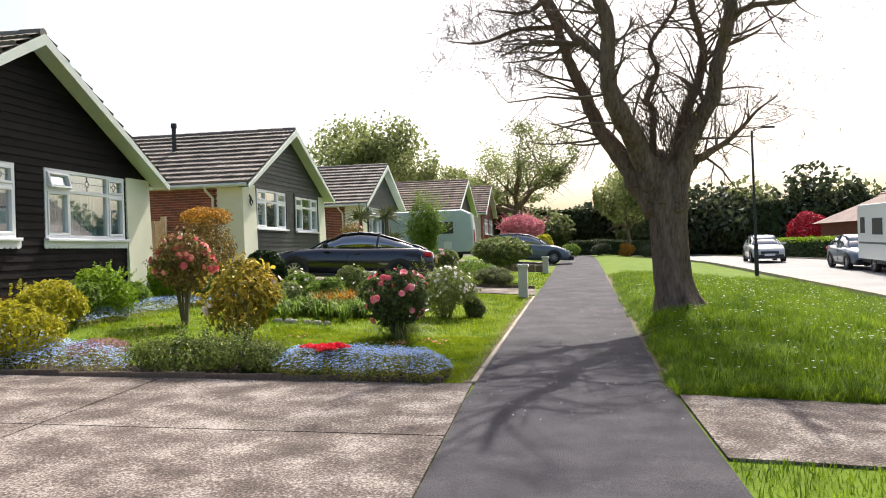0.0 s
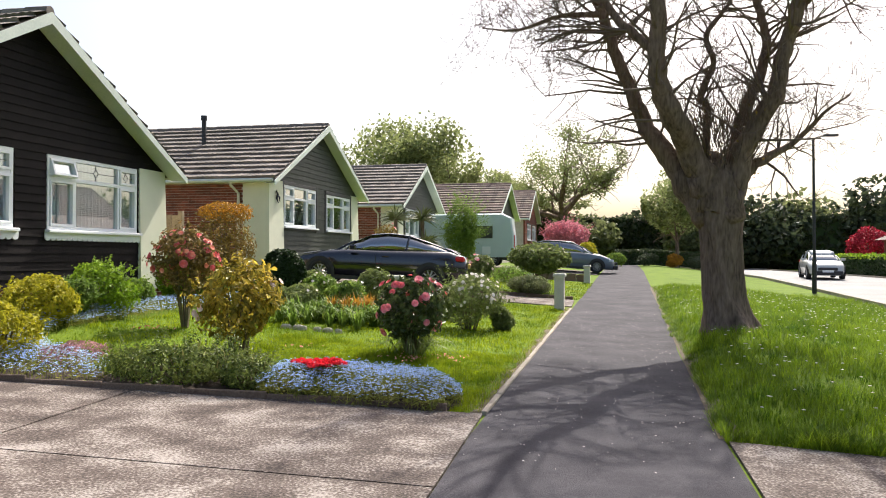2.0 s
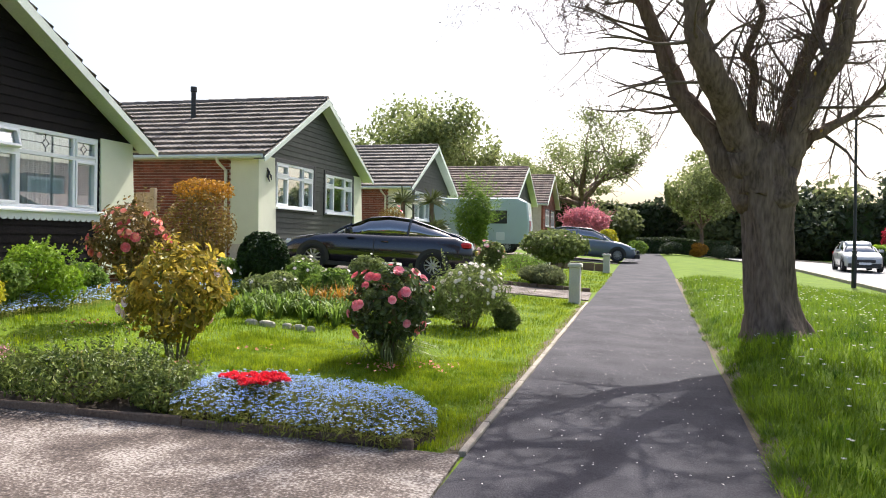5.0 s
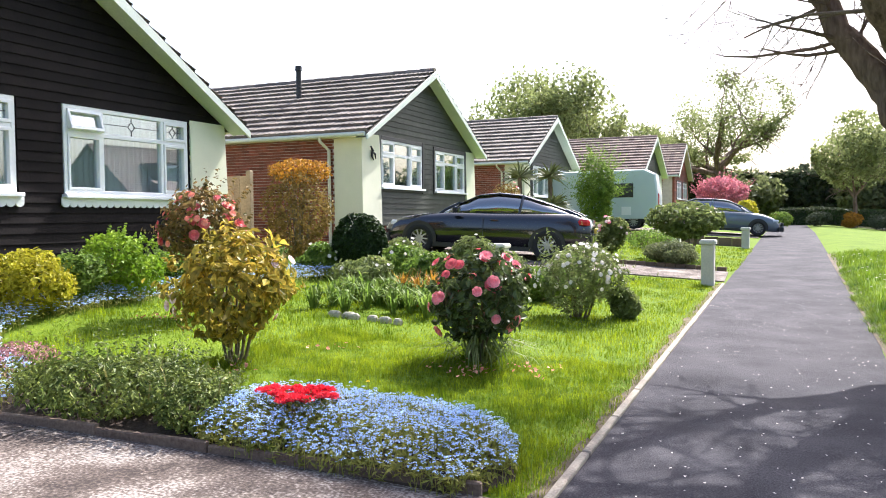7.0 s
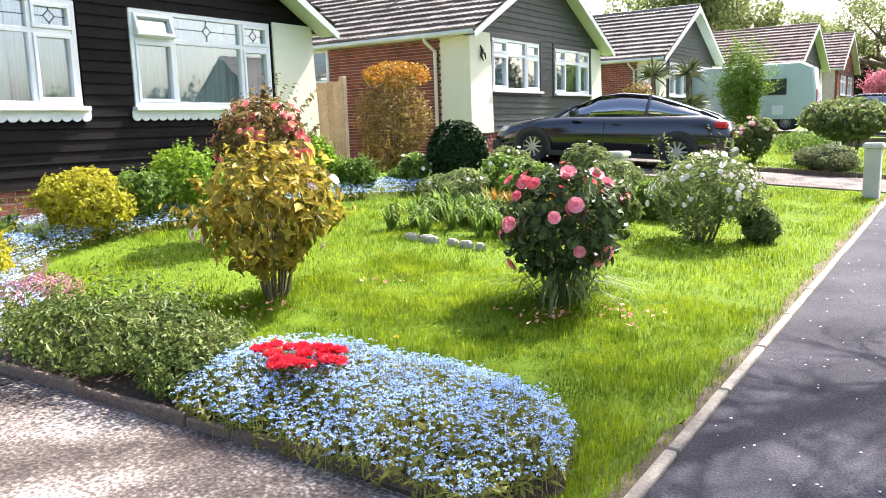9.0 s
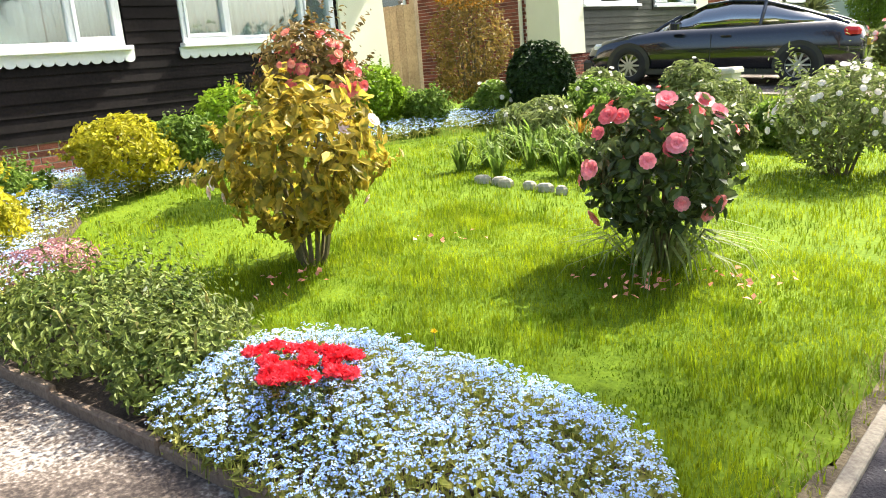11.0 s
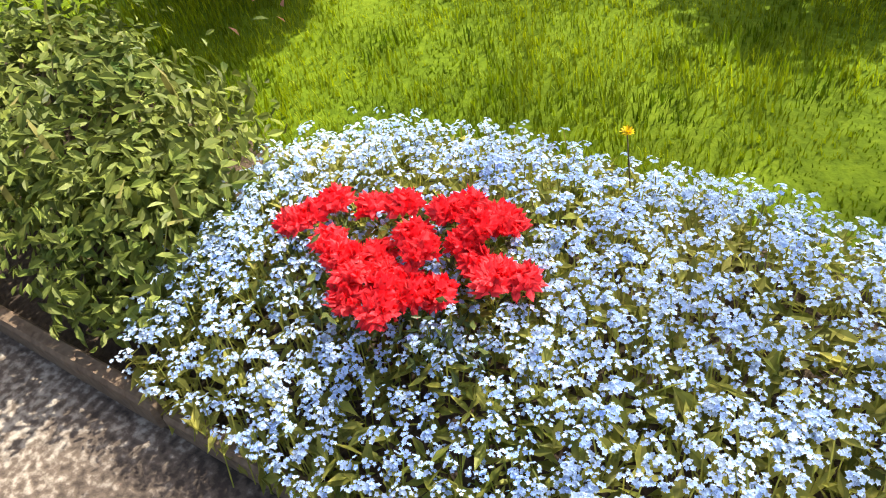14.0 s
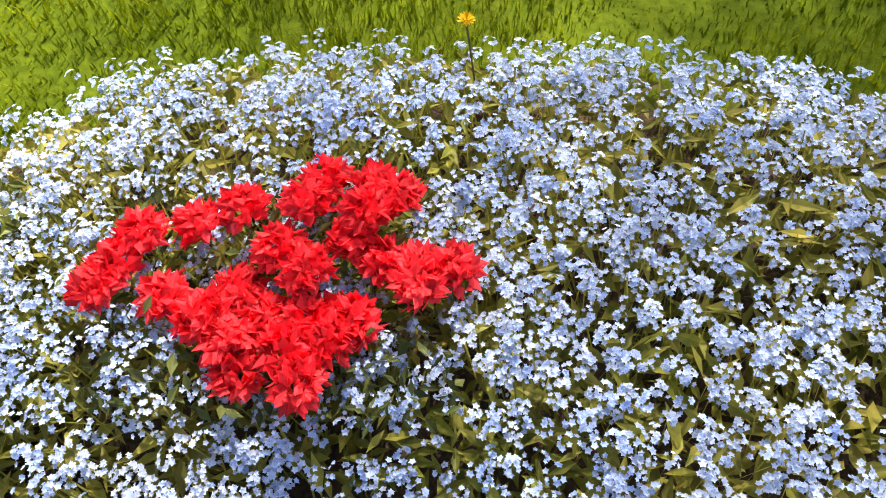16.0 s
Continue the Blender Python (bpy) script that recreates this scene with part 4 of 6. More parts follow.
# further garden shrubs
bush("rhododendron", "open rhododendron bush with pale flower heads", "shrub", -1.6, 26.3, 2.1, 1.55, 0.5, M_LEAF_MID, 3600, 0.14, 41, 7, [(F_WHITE, 18, -0.2)])
bush("lavender", "grey-green lavender mound beside the drive", "shrub", -1.8, 23.9, 1.3, 0.6, 0.0, M_LEAF_WOOD, 6000, 0.09, 42, 8, aspect=0.25)
bush("camellia", "small pink flowered shrub behind the car", "shrub", -3.6, 26.0, 1.0, 1.05, 0.15, M_LEAF_MID, 1600, 0.12, 43, 6, [(F_WHITE, 14, -0.2), (F_PINK, 8, -.2)])
bush("conifer", "feathery green conifer beside the parked van", "tree", -5.6, 35.0, 1.7, 3.1, 0.1, M_LEAF_GREEN, 5000, 0.17, 44, 5, aspect=0.22, hollow=0.3, lumps=7, shoots=160, shoot_len=0.55)
bush("garden_shrub", "pink and bronze shrub by the bungalow wall", "shrub", -8.0, 30.6, 1.3, 1.9, 0.2, M_LEAF_BROWN, 1500, 0.11, 45, 6, [(F_PINK, 14, -.3)])
bush("hedge_bush", "clipped golden hedge at the path side", "hedge", -0.6, 47.5, 1.5, 1.75, 0.0, M_LEAF_GOLD, 3000, 0.12, 46, 4, hollow=0.85)
bush("cherry_tree", "low tree full of pink cherry blossom", "tree", -2.3, 62.0, 3.7, 3.3, 0.8, M_LEAF_CHERRY, 5000, 0.2, 47, 6, hollow=0.35, lumps=10, shoots=60, shoot_len=0.5)
bush("red_maple", "rounded crimson leaved maple behind the hedge", "tree", 17.2, 56.0, 2.9, 3.3, 0.1, M_LEAF_RED, 4200, 0.17, 48, 5, hollow=0.8)
bush("low_shrub", "low shrubs beside the neighbouring drive", "shrub", -3.0, 29.5, 1.5, 0.6, 0.0, M_LEAF_GREEN, 1200, 0.08, 49, 5)
# spiky palms in the neighbour's garden
for i, (x, y, h) in enumerate(((-8.1, 32.6, 2.9), (-7.1, 33.2, 3.0), (-6.6, 31.6, 1.5), (-7.6, 31.4, 1.4))):
    P = thing("cordyline", "spiky cordyline palm in the neighbour's garden", "palm", pose(x, y, ground(x, y)), group="cordyline palms")
    part("trunk", Mesh().tube([(0, 0, -.1), (0.03, 0, h * .4), (0, 0, h * 0.72)], [.11, .09, .08], 8), M_BARK, P)
    m = Mesh(); r = np.random.default_rng(60 + i)
    for k in range(110):
        d = Vector(r.normal(size=3)); d.z = abs(d.z) * 0.9 - 0.25; d.normalize()
        t = d.orthogonal().normalized() * 0.028; b = Vector((0, 0, h * 0.72)); L = r.uniform(.55, .85)
        m.add([b - t, b + t, b + d * L * .6 + t, b + d * L * .6 - t, b + d * L + Vector((0, 0, -.12))], [(0, 1, 2, 3), (3, 2, 4)])
    part("fronds", m, M_PALM, P)


# ---- flower carpets ----
def inside(poly, x, y):
    n = len(poly); c = np.zeros(len(x), bool)
    for i in range(n):
        (x0, y0), (x1, y1) = poly[i], poly[(i + 1) % n]
        t = ((y0 > y) != (y1 > y)) & (x < (x1 - x0) * (y - y0) / (y1 - y0 + 1e-12) + x0)
        c ^= t
    return c


def scatter(poly, density, r):
    xs, ys = [p[0] for p in poly], [p[1] for p in poly]
    n = int((max(xs) - min(xs)) * (max(ys) - min(ys)) * density)
    x, y = r.uniform(min(xs), max(xs), n), r.uniform(min(ys), max(ys), n)
    k = inside(poly, x, y); return x[k], y[k]


def edge_distance(poly, x, y):
    d = np.full(len(x), 9.0)
    for i in range(len(poly)):
        a, b = np.array(poly[i]), np.array(poly[(i + 1) % len(poly)])
        t = np.clip(((x - a[0]) * (b - a)[0] + (y - a[1]) * (b - a)[1]) / ((b - a) @ (b - a)), 0, 1)
        d = np.minimum(d, np.hypot(x - a[0] - t * (b - a)[0], y - a[1] - t * (b - a)[1]))
    return d


def smooth_noise(x, y, s, o=0.0):
    return np.array([noise.noise(Vector((a * s + o, b * s, o))) for a, b in zip(x, y)])


def carpet(poly, density, florets, seed, height=0.26, petal=0.0042, leafn=900, soil=True, label="", gaps=0.25, cluster=0.011):
    r = np.random.default_rng(seed)
    bed = Mesh()
    n = len(poly); cx, cy = sum(p[0] for p in poly) / n, sum(p[1] for p in poly) / n
    bed.add([(x, y, ground(x, y) + 0.012) for x, y in poly] + [(cx + (x - cx) * .7, cy + (y - cy) * .7, ground(cx + (x - cx) * .7, cy + (y - cy) * .7) + 0.07) for x, y in poly] + [(cx, cy, ground(cx, cy) + 0.08)],
            [(i, (i + 1) % n, n + (i + 1) % n, n + i) for i in range(n)] + [(n + i, n + (i + 1) % n, 2 * n) for i in range(n)])
    if soil: tagged(link("soil_bed", bed, M_SOIL, smooth=True), "dark soil of the flower bed", "soil", kind="structure")
    x, y = scatter(poly, density, r)
    e = edge_distance(poly, x, y)
    patch = smooth_noise(x, y, 5.5, seed)
    keep = r.random(len(x)) > gaps * (0.55 + 1.6 * np.clip(patch, -0.3, 0.6))
    x, y, e, patch = x[keep], y[keep], e[keep], patch[keep]
    g = np.array([ground(a, b) for a, b in zip(x, y)])
    z = g + 0.05 + (height - 0.05) * (0.45 + 0.55 * np.clip(e / 0.3, 0, 1)) + 0.05 * smooth_noise(x, y, 2.4, 3.0) + r.normal(0, 0.022, len(x))
    top = np.stack([x, y, z], 1)
    # florets on little domes
    k = len(x); c = np.repeat(top, florets, 0)
    off = r.normal(size=(k * florets, 3)); off[:, 2] = np.abs(off[:, 2]); off /= np.linalg.norm(off, axis=1)[:, None]
    rad = np.repeat(cluster * r.uniform(0.6, 1.25, k), florets)[:, None]
    c = c + off * rad * np.array([1.15, 1.15, 0.6])
    nrm = off * 0.7 + np.array([0, 0, 0.8]) + r.normal(0, 0.2, off.shape); nrm /= np.linalg.norm(nrm, axis=1)[:, None]
    a = np.cross(nrm, r.normal(size=nrm.shape)); a /= np.linalg.norm(a, axis=1)[:, None]; b = np.cross(nrm, a)
    s = (petal * r.uniform(0.75, 1.2, len(c)))[:, None]
    vs = [c - nrm * s * 0.25]
    for i in range(10):
        q = 2 * math.pi * i / 10; rr = 1.0 if i % 2 == 0 else 0.62
        vs.append(c + (a * math.cos(q) + b * math.sin(q)) * s * rr)
    V = np.stack(vs, 1).reshape(-1, 3); N = len(c)
    m = Mesh(); m.v = list(map(tuple, V.tolist())); m.n = len(m.v)
    m.f = [(11 * j, 11 * j + 1 + 2 * i, 11 * j + 2 + 2 * i, 11 * j + 1 + (2 * i + 2) % 10) for j in range(N) for i in range(5)]
    tagged(link("forget_me_nots", m, M_BLUE), label or "carpet of pale blue forget-me-nots in flower", "flowers", kind="stuff")
    # stems and leaves under the flowers
    lm = Mesh(); lx, ly = scatter(poly, leafn, r); le = edge_distance(poly, lx, ly)
    lg = np.array([ground(p, q) for p, q in zip(lx, ly)])
    lz = lg + 0.03 + (height - 0.06) * r.random(len(lx)) ** 0.6 * (0.45 + 0.55 * np.clip(le / 0.3, 0, 1))
    leaves(lm, np.stack([lx, ly, lz], 1), 0.06, np.array([0, 0, 0.5]), 0.3, 0.5)
    for i in range(0, len(top), 2):
        p = Vector(top[i]); q = p + Vector((r.normal(0, .02), r.normal(0, .02), -0.14)); t = Vector((0.0012, 0.0009, 0))
        lm.add([q - t, q + t, p + t, p - t], [(0, 1, 2, 3)])
    tagged(link("forget_me_not_leaves", lm, M_LEAF_FMN), "soft green leaves and stems under the blue flowers", "leaves", kind="stuff")


BED = [(-1.4, 8.66), (-1.2, 9.1), (-1.3, 9.5), (-1.5, 9.74), (-2.0, 9.85), (-2.6, 9.86), (-3.2, 9.8), (-3.5, 9.55), (-3.5, 9.1), (-3.3, 8.77), (-2.2, 8.72)]
carpet(BED, 2500, 8, 5, 0.3, 0.0055, 3400, gaps=0.45, cluster=0.0125)
carpet([(-5.2, 8.8), (-5.4, 9.4), (-6.0, 9.75), (-6.7, 10.05), (-7.35, 10.6), (-9.1, 11.3), (-9.2, 9.6), (-8.6, 8.8)], 900, 5, 6, 0.26, 0.0075, 700, cluster=0.016, label="long drift of pale blue forget-me-nots below the house")
carpet([(-9.1, 11.3), (-7.35, 10.6), (-7.5, 11.3), (-7.5, 12.2), (-7.35, 13.2), (-7.35, 14.4), (-7.1, 15.6), (-6.4, 16.8), (-7.5, 17.3), (-8.1, 15.0), (-8.3, 13.0)], 900, 4, 8, 0.22, 0.008, 500, False, cluster=0.017, label="curving strip of forget-me-nots along the lawn")

sb = Mesh(); poly = [(-3.25, 8.8), (-3.45, 9.6), (-4.2, 9.75), (-5.4, 9.6), (-5.3, 8.8)]
sb.add([(x, y, ground(x, y) + 0.03) for x, y in poly] + [(-4.1, 9.2, ground(-4.1, 9.2) + 0.06)], [(i, (i + 1) % 5, 5) for i in range(5)])
tagged(link("soil_bed", sb, M_SOIL), "dark soil under the low shrub", "soil", kind="structure")

# scarlet azalea
az = thing("azalea", "low scarlet azalea in full bloom among blue flowers", "flowers", pose(0, 0, 0))
RED = [(-2.96, 9.32), (-2.98, 9.28), (-2.93, 9.37), (-2.85, 9.40), (-2.78, 9.43), (-2.87, 9.27), (-2.68, 9.44), (-2.66, 9.50), (-2.58, 9.49), (-2.54, 9.46), (-2.58, 9.42), (-2.60, 9.39), (-2.71, 9.36), (-2.66, 9.32), (-2.77, 9.30), (-2.80, 9.26), (-2.72, 9.25), (-2.76, 9.20), (-2.80, 9.23), (-2.74, 9.16), (-2.67, 9.19), (-2.64, 9.14), (-2.61, 9.21), (-2.58, 9.25), (-2.55, 9.35), (-2.50, 9.34), (-2.44, 9.34), (-2.49, 9.30), (-2.66, 9.25), (-2.61, 9.26)]
for i, (x, y) in enumerate((a - 0.08, c - 0.1) for a, c in RED):
    r = np.random.default_rng(200 + i); m = Mesh()
    n = 130; d = r.normal(size=(n, 3)); d[:, 2] = np.abs(d[:, 2]) * 0.9; d /= np.linalg.norm(d, axis=1)[:, None]
    c = np.array([x, y, ground(x, y) + 0.335 + r.normal(0, .012)]) + d * np.array([.042, .042, .03]) * r.uniform(0.55, 1.0, (n, 1))
    side = np.cross(d, r.normal(size=d.shape)); side /= np.linalg.norm(side, axis=1)[:, None]
    lean = d * 0.75 + np.cross(d, side) * 0.6
    m.quads(c, lean * r.uniform(0.010, 0.019, (n, 1)), side * r.uniform(0.007, 0.012, (n, 1)))
    part("bloom", m, M_REDPETAL, az)
m = Mesh(); n = 700
c = np.stack([rng.uniform(-3.08, -2.5, n), rng.uniform(9.0, 9.4, n), np.full(n, 0.41) + rng.normal(0, .03, n)], 1)
leaves(m, c, 0.03, None, 0.4); part("foliage", m, M_LEAF_CAM, az)
# a dandelion at the far edge and one at the corner
for x, y, h in ((-2.54, 9.78, 0.31), (-1.42, 9.08, 0.24)):
    D = thing("dandelion", "single yellow dandelion among the blue flowers", "flower", pose(x, y, ground(x, y)), group="dandelions")
    part("stalk", Mesh().tube([(0, 0, 0), (0.01, 0, h * .5), (0, 0, h)], .002, 5), M_STEM, D)
    m = Mesh()
    for k in range(34):
        a = k * 2.4; el = 0.1 + 1.0 * (k / 34) ** 1.5; d = Vector((math.cos(a) * math.cos(el), math.sin(a) * math.cos(el), math.sin(el))); t = Vector((-math.sin(a), math.cos(a), 0)) * 0.0028
        b = Vector((0, 0, h)); m.add([b, b + d * .012 + t, b + d * .019, b + d * .012 - t], [(0, 1, 2, 3)])
    part("flower_head", m, M_YELLOW, D, "yellow dandelion head")


# ---- grass ----
def grass(name, label, x, y, h, w, seed, material=None, lean=0.5, clump=0.4):
    r = np.random.default_rng(seed); n = len(x)
    g = np.array([ground(a, b) for a, b in zip(x, y)])
    base = np.stack([x, y, g - 0.005], 1)
    a = r.uniform(0, 2 * math.pi, n); d = np.stack([np.cos(a), np.sin(a), np.zeros(n)], 1); t = np.stack([-np.sin(a), np.cos(a), np.zeros(n)], 1)
    hh = (h * r.uniform(0.5, 1.25, n) * (1 + clump * np.array([noise.noise(Vector((p * 1.7, q * 1.7, 0.3))) + 0.6 * noise.noise(Vector((p * 5.3, q * 5.3, 2.3))) for p, q in zip(x, y)])))[:, None]
    ww = (w * r.uniform(0.7, 1.3, n))[:, None]; up = np.array([0, 0, 1.0]); L = (lean * r.uniform(0.2, 1.2, n))[:, None]
    V = np.stack([base - t * ww, base + t * ww, base + t * ww * .7 + d * hh * L * .4 + up * hh * .65, base - t * ww * .7 + d * hh * L * .4 + up * hh * .65, base + d * hh * L + up * hh], 1).reshape(-1, 3)
    m = Mesh(); m.v = list(map(tuple, V.tolist())); m.n = len(m.v)
    for k in range(n):
        b = 5 * k; m.f += [(b, b + 1, b + 2, b + 3), (b + 3, b + 2, b + 4)]
    return tagged(link(name, m, material or M_BLADE), label, "grass", kind="stuff")


LAWN = [(-0.98, 8.85), (-0.45, 21.1), (-6.2, 21.1), (-6.4, 16.8), (-7.1, 15.6), (-7.35, 14.4), (-7.35, 13.2), (-7.5, 12.2), (-7.5, 11.3), (-7.3, 10.6), (-6.7, 10.05), (-6.0, 9.7), (-5.3, 9.6), (-3.4, 9.55), (-3.1, 9.75), (-2.6, 9.8), (-2.0, 9.8), (-1.5, 9.7), (-1.32, 9.5), (-1.2, 9.15), (-1.3, 8.85)]
r_ = np.random.default_rng(77)
NEAR = [(-0.98, 8.85), (-0.85, 12.6), (-4.6, 12.6), (-4.9, 9.7), (-3.4, 9.55), (-3.2, 9.68), (-2.6, 9.72), (-2.0, 9.72), (-1.5, 9.62), (-1.32, 9.42), (-1.2, 9.1), (-1.3, 8.85)]
x, y = scatter(NEAR, 3600, r_); k = (x < np.array([path_left(q) for q in y]) - 0.24) | (r_.random(len(x)) < 0.3); x, y = x[k], y[k]; grass("lawn_grass", "sunlit lawn grass of the front garden", x, y, 0.058, 0.0022, 1, clump=0.8)
x, y = scatter(LAWN, 1000, r_); k = (x < np.array([path_left(q) for q in y]) - 0.24) | (r_.random(len(x)) < 0.4); x, y = x[k], y[k]; grass("lawn_grass", "mown lawn of the front garden", x, y, 0.052, 0.004, 2, clump=0.8)
VERGE = [(1.26, 8.2), (1.66, 20), (2.0, 30), (8.5, 30), (8.5, 8.2)]
x, y = scatter(VERGE, 900, r_); k = (y < 17) | (r_.random(len(x)) < 0.4); grass("verge_grass", "long rough grass of the roadside verge", x[k], y[k], 0.12, 0.005, 3, M_VERGE, lean=0.9, clump=1.0)
x = r_.uniform(1.22, 8.5, 5200); y = 8.16 + np.abs(r_.normal(0, 0.12, len(x))) - 0.05 * r_.random(len(x)); grass("verge_grass", "overgrown grass hanging over the concrete crossing", x, y, 0.15, 0.005, 31, M_VERGE, lean=1.1, clump=0.9)
y = r_.uniform(8.1, 24, 15000); n1 = smooth_noise(y * 0 + 4.0, y, 1.4, 5.0); x = np.array([path_left(q) for q in y]) + 2.16 - 0.12 * np.clip(n1 + 0.35, 0, 1) * r_.random(len(y)) + np.abs(r_.normal(0, .08, len(y))); grass("verge_grass", "ragged grass creeping over the edge of the footpath", x, y, 0.075, 0.004, 32, M_VERGE, lean=1.3, clump=0.9)
V2 = [(1.24, 2.0), (1.24, 5.83), (8.5, 5.83), (8.5, 2.0)]
x, y = scatter(V2, 500, r_); grass("verge_grass", "rough grass of the verge before the crossing", x, y, 0.08, 0.005, 4, M_VERGE, lean=0.8)
x, y = scatter([(-0.35, 23.7), (0.0, 32.4), (-6.0, 32.4), (-5.0, 26), (-4.2, 23.7)], 260, r_); grass("neighbour_grass", "short sunlit grass of the neighbouring front garden", x, y, 0.05, 0.008, 6, clump=0.7)
STRIP = [(-1.0, 8.85), (-0.5, 21), (-0.62, 21), (-1.16, 8.85)]
x, y = scatter(STRIP, 900, r_); grass("dry_lawn_edge", "thin dry grass at the lawn's edge", x, y, 0.05, 0.003, 5, M_DRYGRASS, 1.2)
# daisies in the verge, fallen petals on the lawn
dm = Mesh(); x, y = scatter([(1.5, 8.4), (2.0, 27), (8.3, 27), (8.3, 8.4)], 6, r_)
for a, b in zip(x, y):
    c = Vector((a, b, ground(a, b) + 0.125)); s = 0.017
    dm.add([c + Vector((s * math.cos(q), s * math.sin(q), 0.004 * (-1) ** j)) for j, q in enumerate([k * 0.628 for k in range(10)])], [tuple(range(10))])
tagged(link("daisies", dm, M_WHITEPETAL), "scattered white daisies in the verge", "flowers", kind="stuff")
pm = Mesh()
for cx, cy, s, n in ((-2.4, 11.45, 0.35, 34), (-1.85, 11.75, 0.3, 22), (-6.5, 12.0, 0.25, 26), (-4.35, 10.5, 0.3, 18), (-3.9, 11.6, .25, 10)):
    for k in range(n):
        a, b = cx + rng.normal(0, s * .5), cy + rng.normal(0, s * .5); c = np.array([[a, b, ground(a, b) + 0.05]])
        leaves(pm, c, 0.045, None, 0.7, 1.0)
tagged(link("fallen_petals", pm, M_SALMON), "fallen pink petals lying on the grass", "petals", kind="stuff")
pt = Mesh()
x, y = scatter([(-0.9, 7.0), (-0.5, 20), (1.4, 20), (1.2, 7.0)], 15, r_)
for a, b in zip(x, y): leaves(pt, np.array([[a, b, ground(a, b) + 0.026]]), 0.02, np.array([0, 0, 4.0]), 0.7, 3.0)
tagged(link("blown_petals", pt, M_WHITEPETAL), "pale petals blown over the footpath", "petals", kind="stuff")


# ---- trees ----
def branch(m, p, d, rad, length, depth, r, tips, gravity=0.0, spread=0.7, kids=(3, 5)):
    """Grows a limb with side branches. Collects the tips."""
    pts, rr = [p], [rad]; n = 4 if depth > 0 else 3
    for i in range(n):
        d = (d + Vector(r.normal(size=3)) * 0.16 + Vector((0, 0, gravity))).normalized()
        p = p + d * length / n; pts.append(p); rr.append(rad * (1 - 0.62 * (i + 1) / n) if depth else rad * (1 - 0.8 * (i + 1) / n))
    m.tube(pts, rr, 6 if rad > 0.03 else (4 if rad > 0.012 else 3), cap=False)
    tips.append((pts[-1], d))
    if depth == 0: return
    for k in range(int(r.integers(*kids))):
        j = int(r.integers(1, n + 1)); q = pts[j]
        side = Vector(r.normal(size=3)); side = (side - d * side.dot(d)).normalized()
        nd = (d * r.uniform(0.5, 0.9) + side * spread).normalized()
        branch(m, q, nd, max(rr[j] * r.uniform(0.5, 0.72), 0.005), length * r.uniform(0.5, 0.72), depth - 1, r, tips, gravity, spread, kids)


def limb(m, pts, rad, r, tips, twigs, depth=2, length=1.5, sides=10, from_=0.3):
    """A limb along given places, smoothed, with branches growing from it."""
    P = [Vector(p) for p in pts]; S, R = [], []; rad = [q * 0.82 for q in rad]
    for i in range(len(P) - 1):
        a, b, c, e = P[max(i - 1, 0)], P[i], P[i + 1], P[min(i + 2, len(P) - 1)]
        for k in range(5):
            t = k / 5
            S.append(0.5 * ((2 * b) + (c - a) * t + (2 * a - 5 * b + 4 * c - e) * t * t + (3 * b - a - 3 * c + e) * t ** 3)); R.append(rad[i] + (rad[i + 1] - rad[i]) * t)
    S.append(P[-1]); R.append(rad[-1])
    S = [s + Vector(r.normal(size=3)) * R[i] * 0.12 if 0 < i < len(S) - 1 else s for i, s in enumerate(S)]
    m.tube(S, R, sides)
    for k in range(round(twigs * 1.5)):
        j = int(r.integers(int(len(S) * from_), len(S))); d = (S[min(j + 1, len(S) - 1)] - S[j - 1]).normalized()
        side = Vector(r.normal(size=3)); side = (side - d * side.dot(d)).normalized()
        branch(m_tw, S[j], (d * 0.5 + side).normalized(), min(R[j] * 0.35, 0.032), length * r.uniform(0.6, 1.25), depth + 1, r, tips, 0.03, kids=(2, 5))


TX, TY, TS = 2.33, 14.3, 0.81
tree = thing("bare_tree", "old pollarded street tree with bare spring branches", "tree", pose(TX, TY, ground(TX, TY) * (1 - TS)) @ Matrix.Scale(TS, 4))
tz = ground(TX, TY); m = Mesh(); m_tw = Mesh(); r = np.random.default_rng(5); tips = []
# flared trunk with deep ribs that twist as they climb
SPINE = ((-0.25, 0.66, -0.1), (0.05, 0.58, -0.13), (0.3, 0.51, -0.19), (0.7, 0.46, -0.26), (1.15, 0.44, -0.28), (1.75, 0.46, -0.3), (2.3, 0.51, -0.33), (2.75, 0.57, -0.4), (3.0, 0.53, -0.43), (3.25, 0.4, -0.45), (3.45, 0.22, -0.45), (3.55, 0.05, -0.45))
NS, ring = 72, []
for (za, ra, ca), (zb, rb, cb) in zip(SPINE[:-1], SPINE[1:]):
    for k in range(5):
        f = k / 5; z, rad, cx = za + (zb - za) * f, (ra + (rb - ra) * f) * 0.83, ca + (cb - ca) * f; row = []
        for q in range(NS):
            a = 2 * math.pi * q / NS; tw = a + 0.35 * z
            rib = 0.07 * math.sin(4 * tw + 0.7) + 0.04 * math.sin(9 * tw + z) + 0.05 * noise.noise(Vector((math.cos(tw) * 5, math.sin(tw) * 5, z * 0.8))) + 0.03 * noise.noise(Vector((math.cos(tw) * 13, math.sin(tw) * 13, z * 1.6)))
            flare = 1 + (0.22 * max(0, math.sin(5 * a + 0.5)) * max(0, 0.5 - z) / 0.5 if z < 0.5 else 0)
            row.append((cx + rad * (1 + rib) * flare * math.cos(a), rad * 0.92 * (1 + rib) * flare * math.sin(a), tz + z))
        ring.append(row)
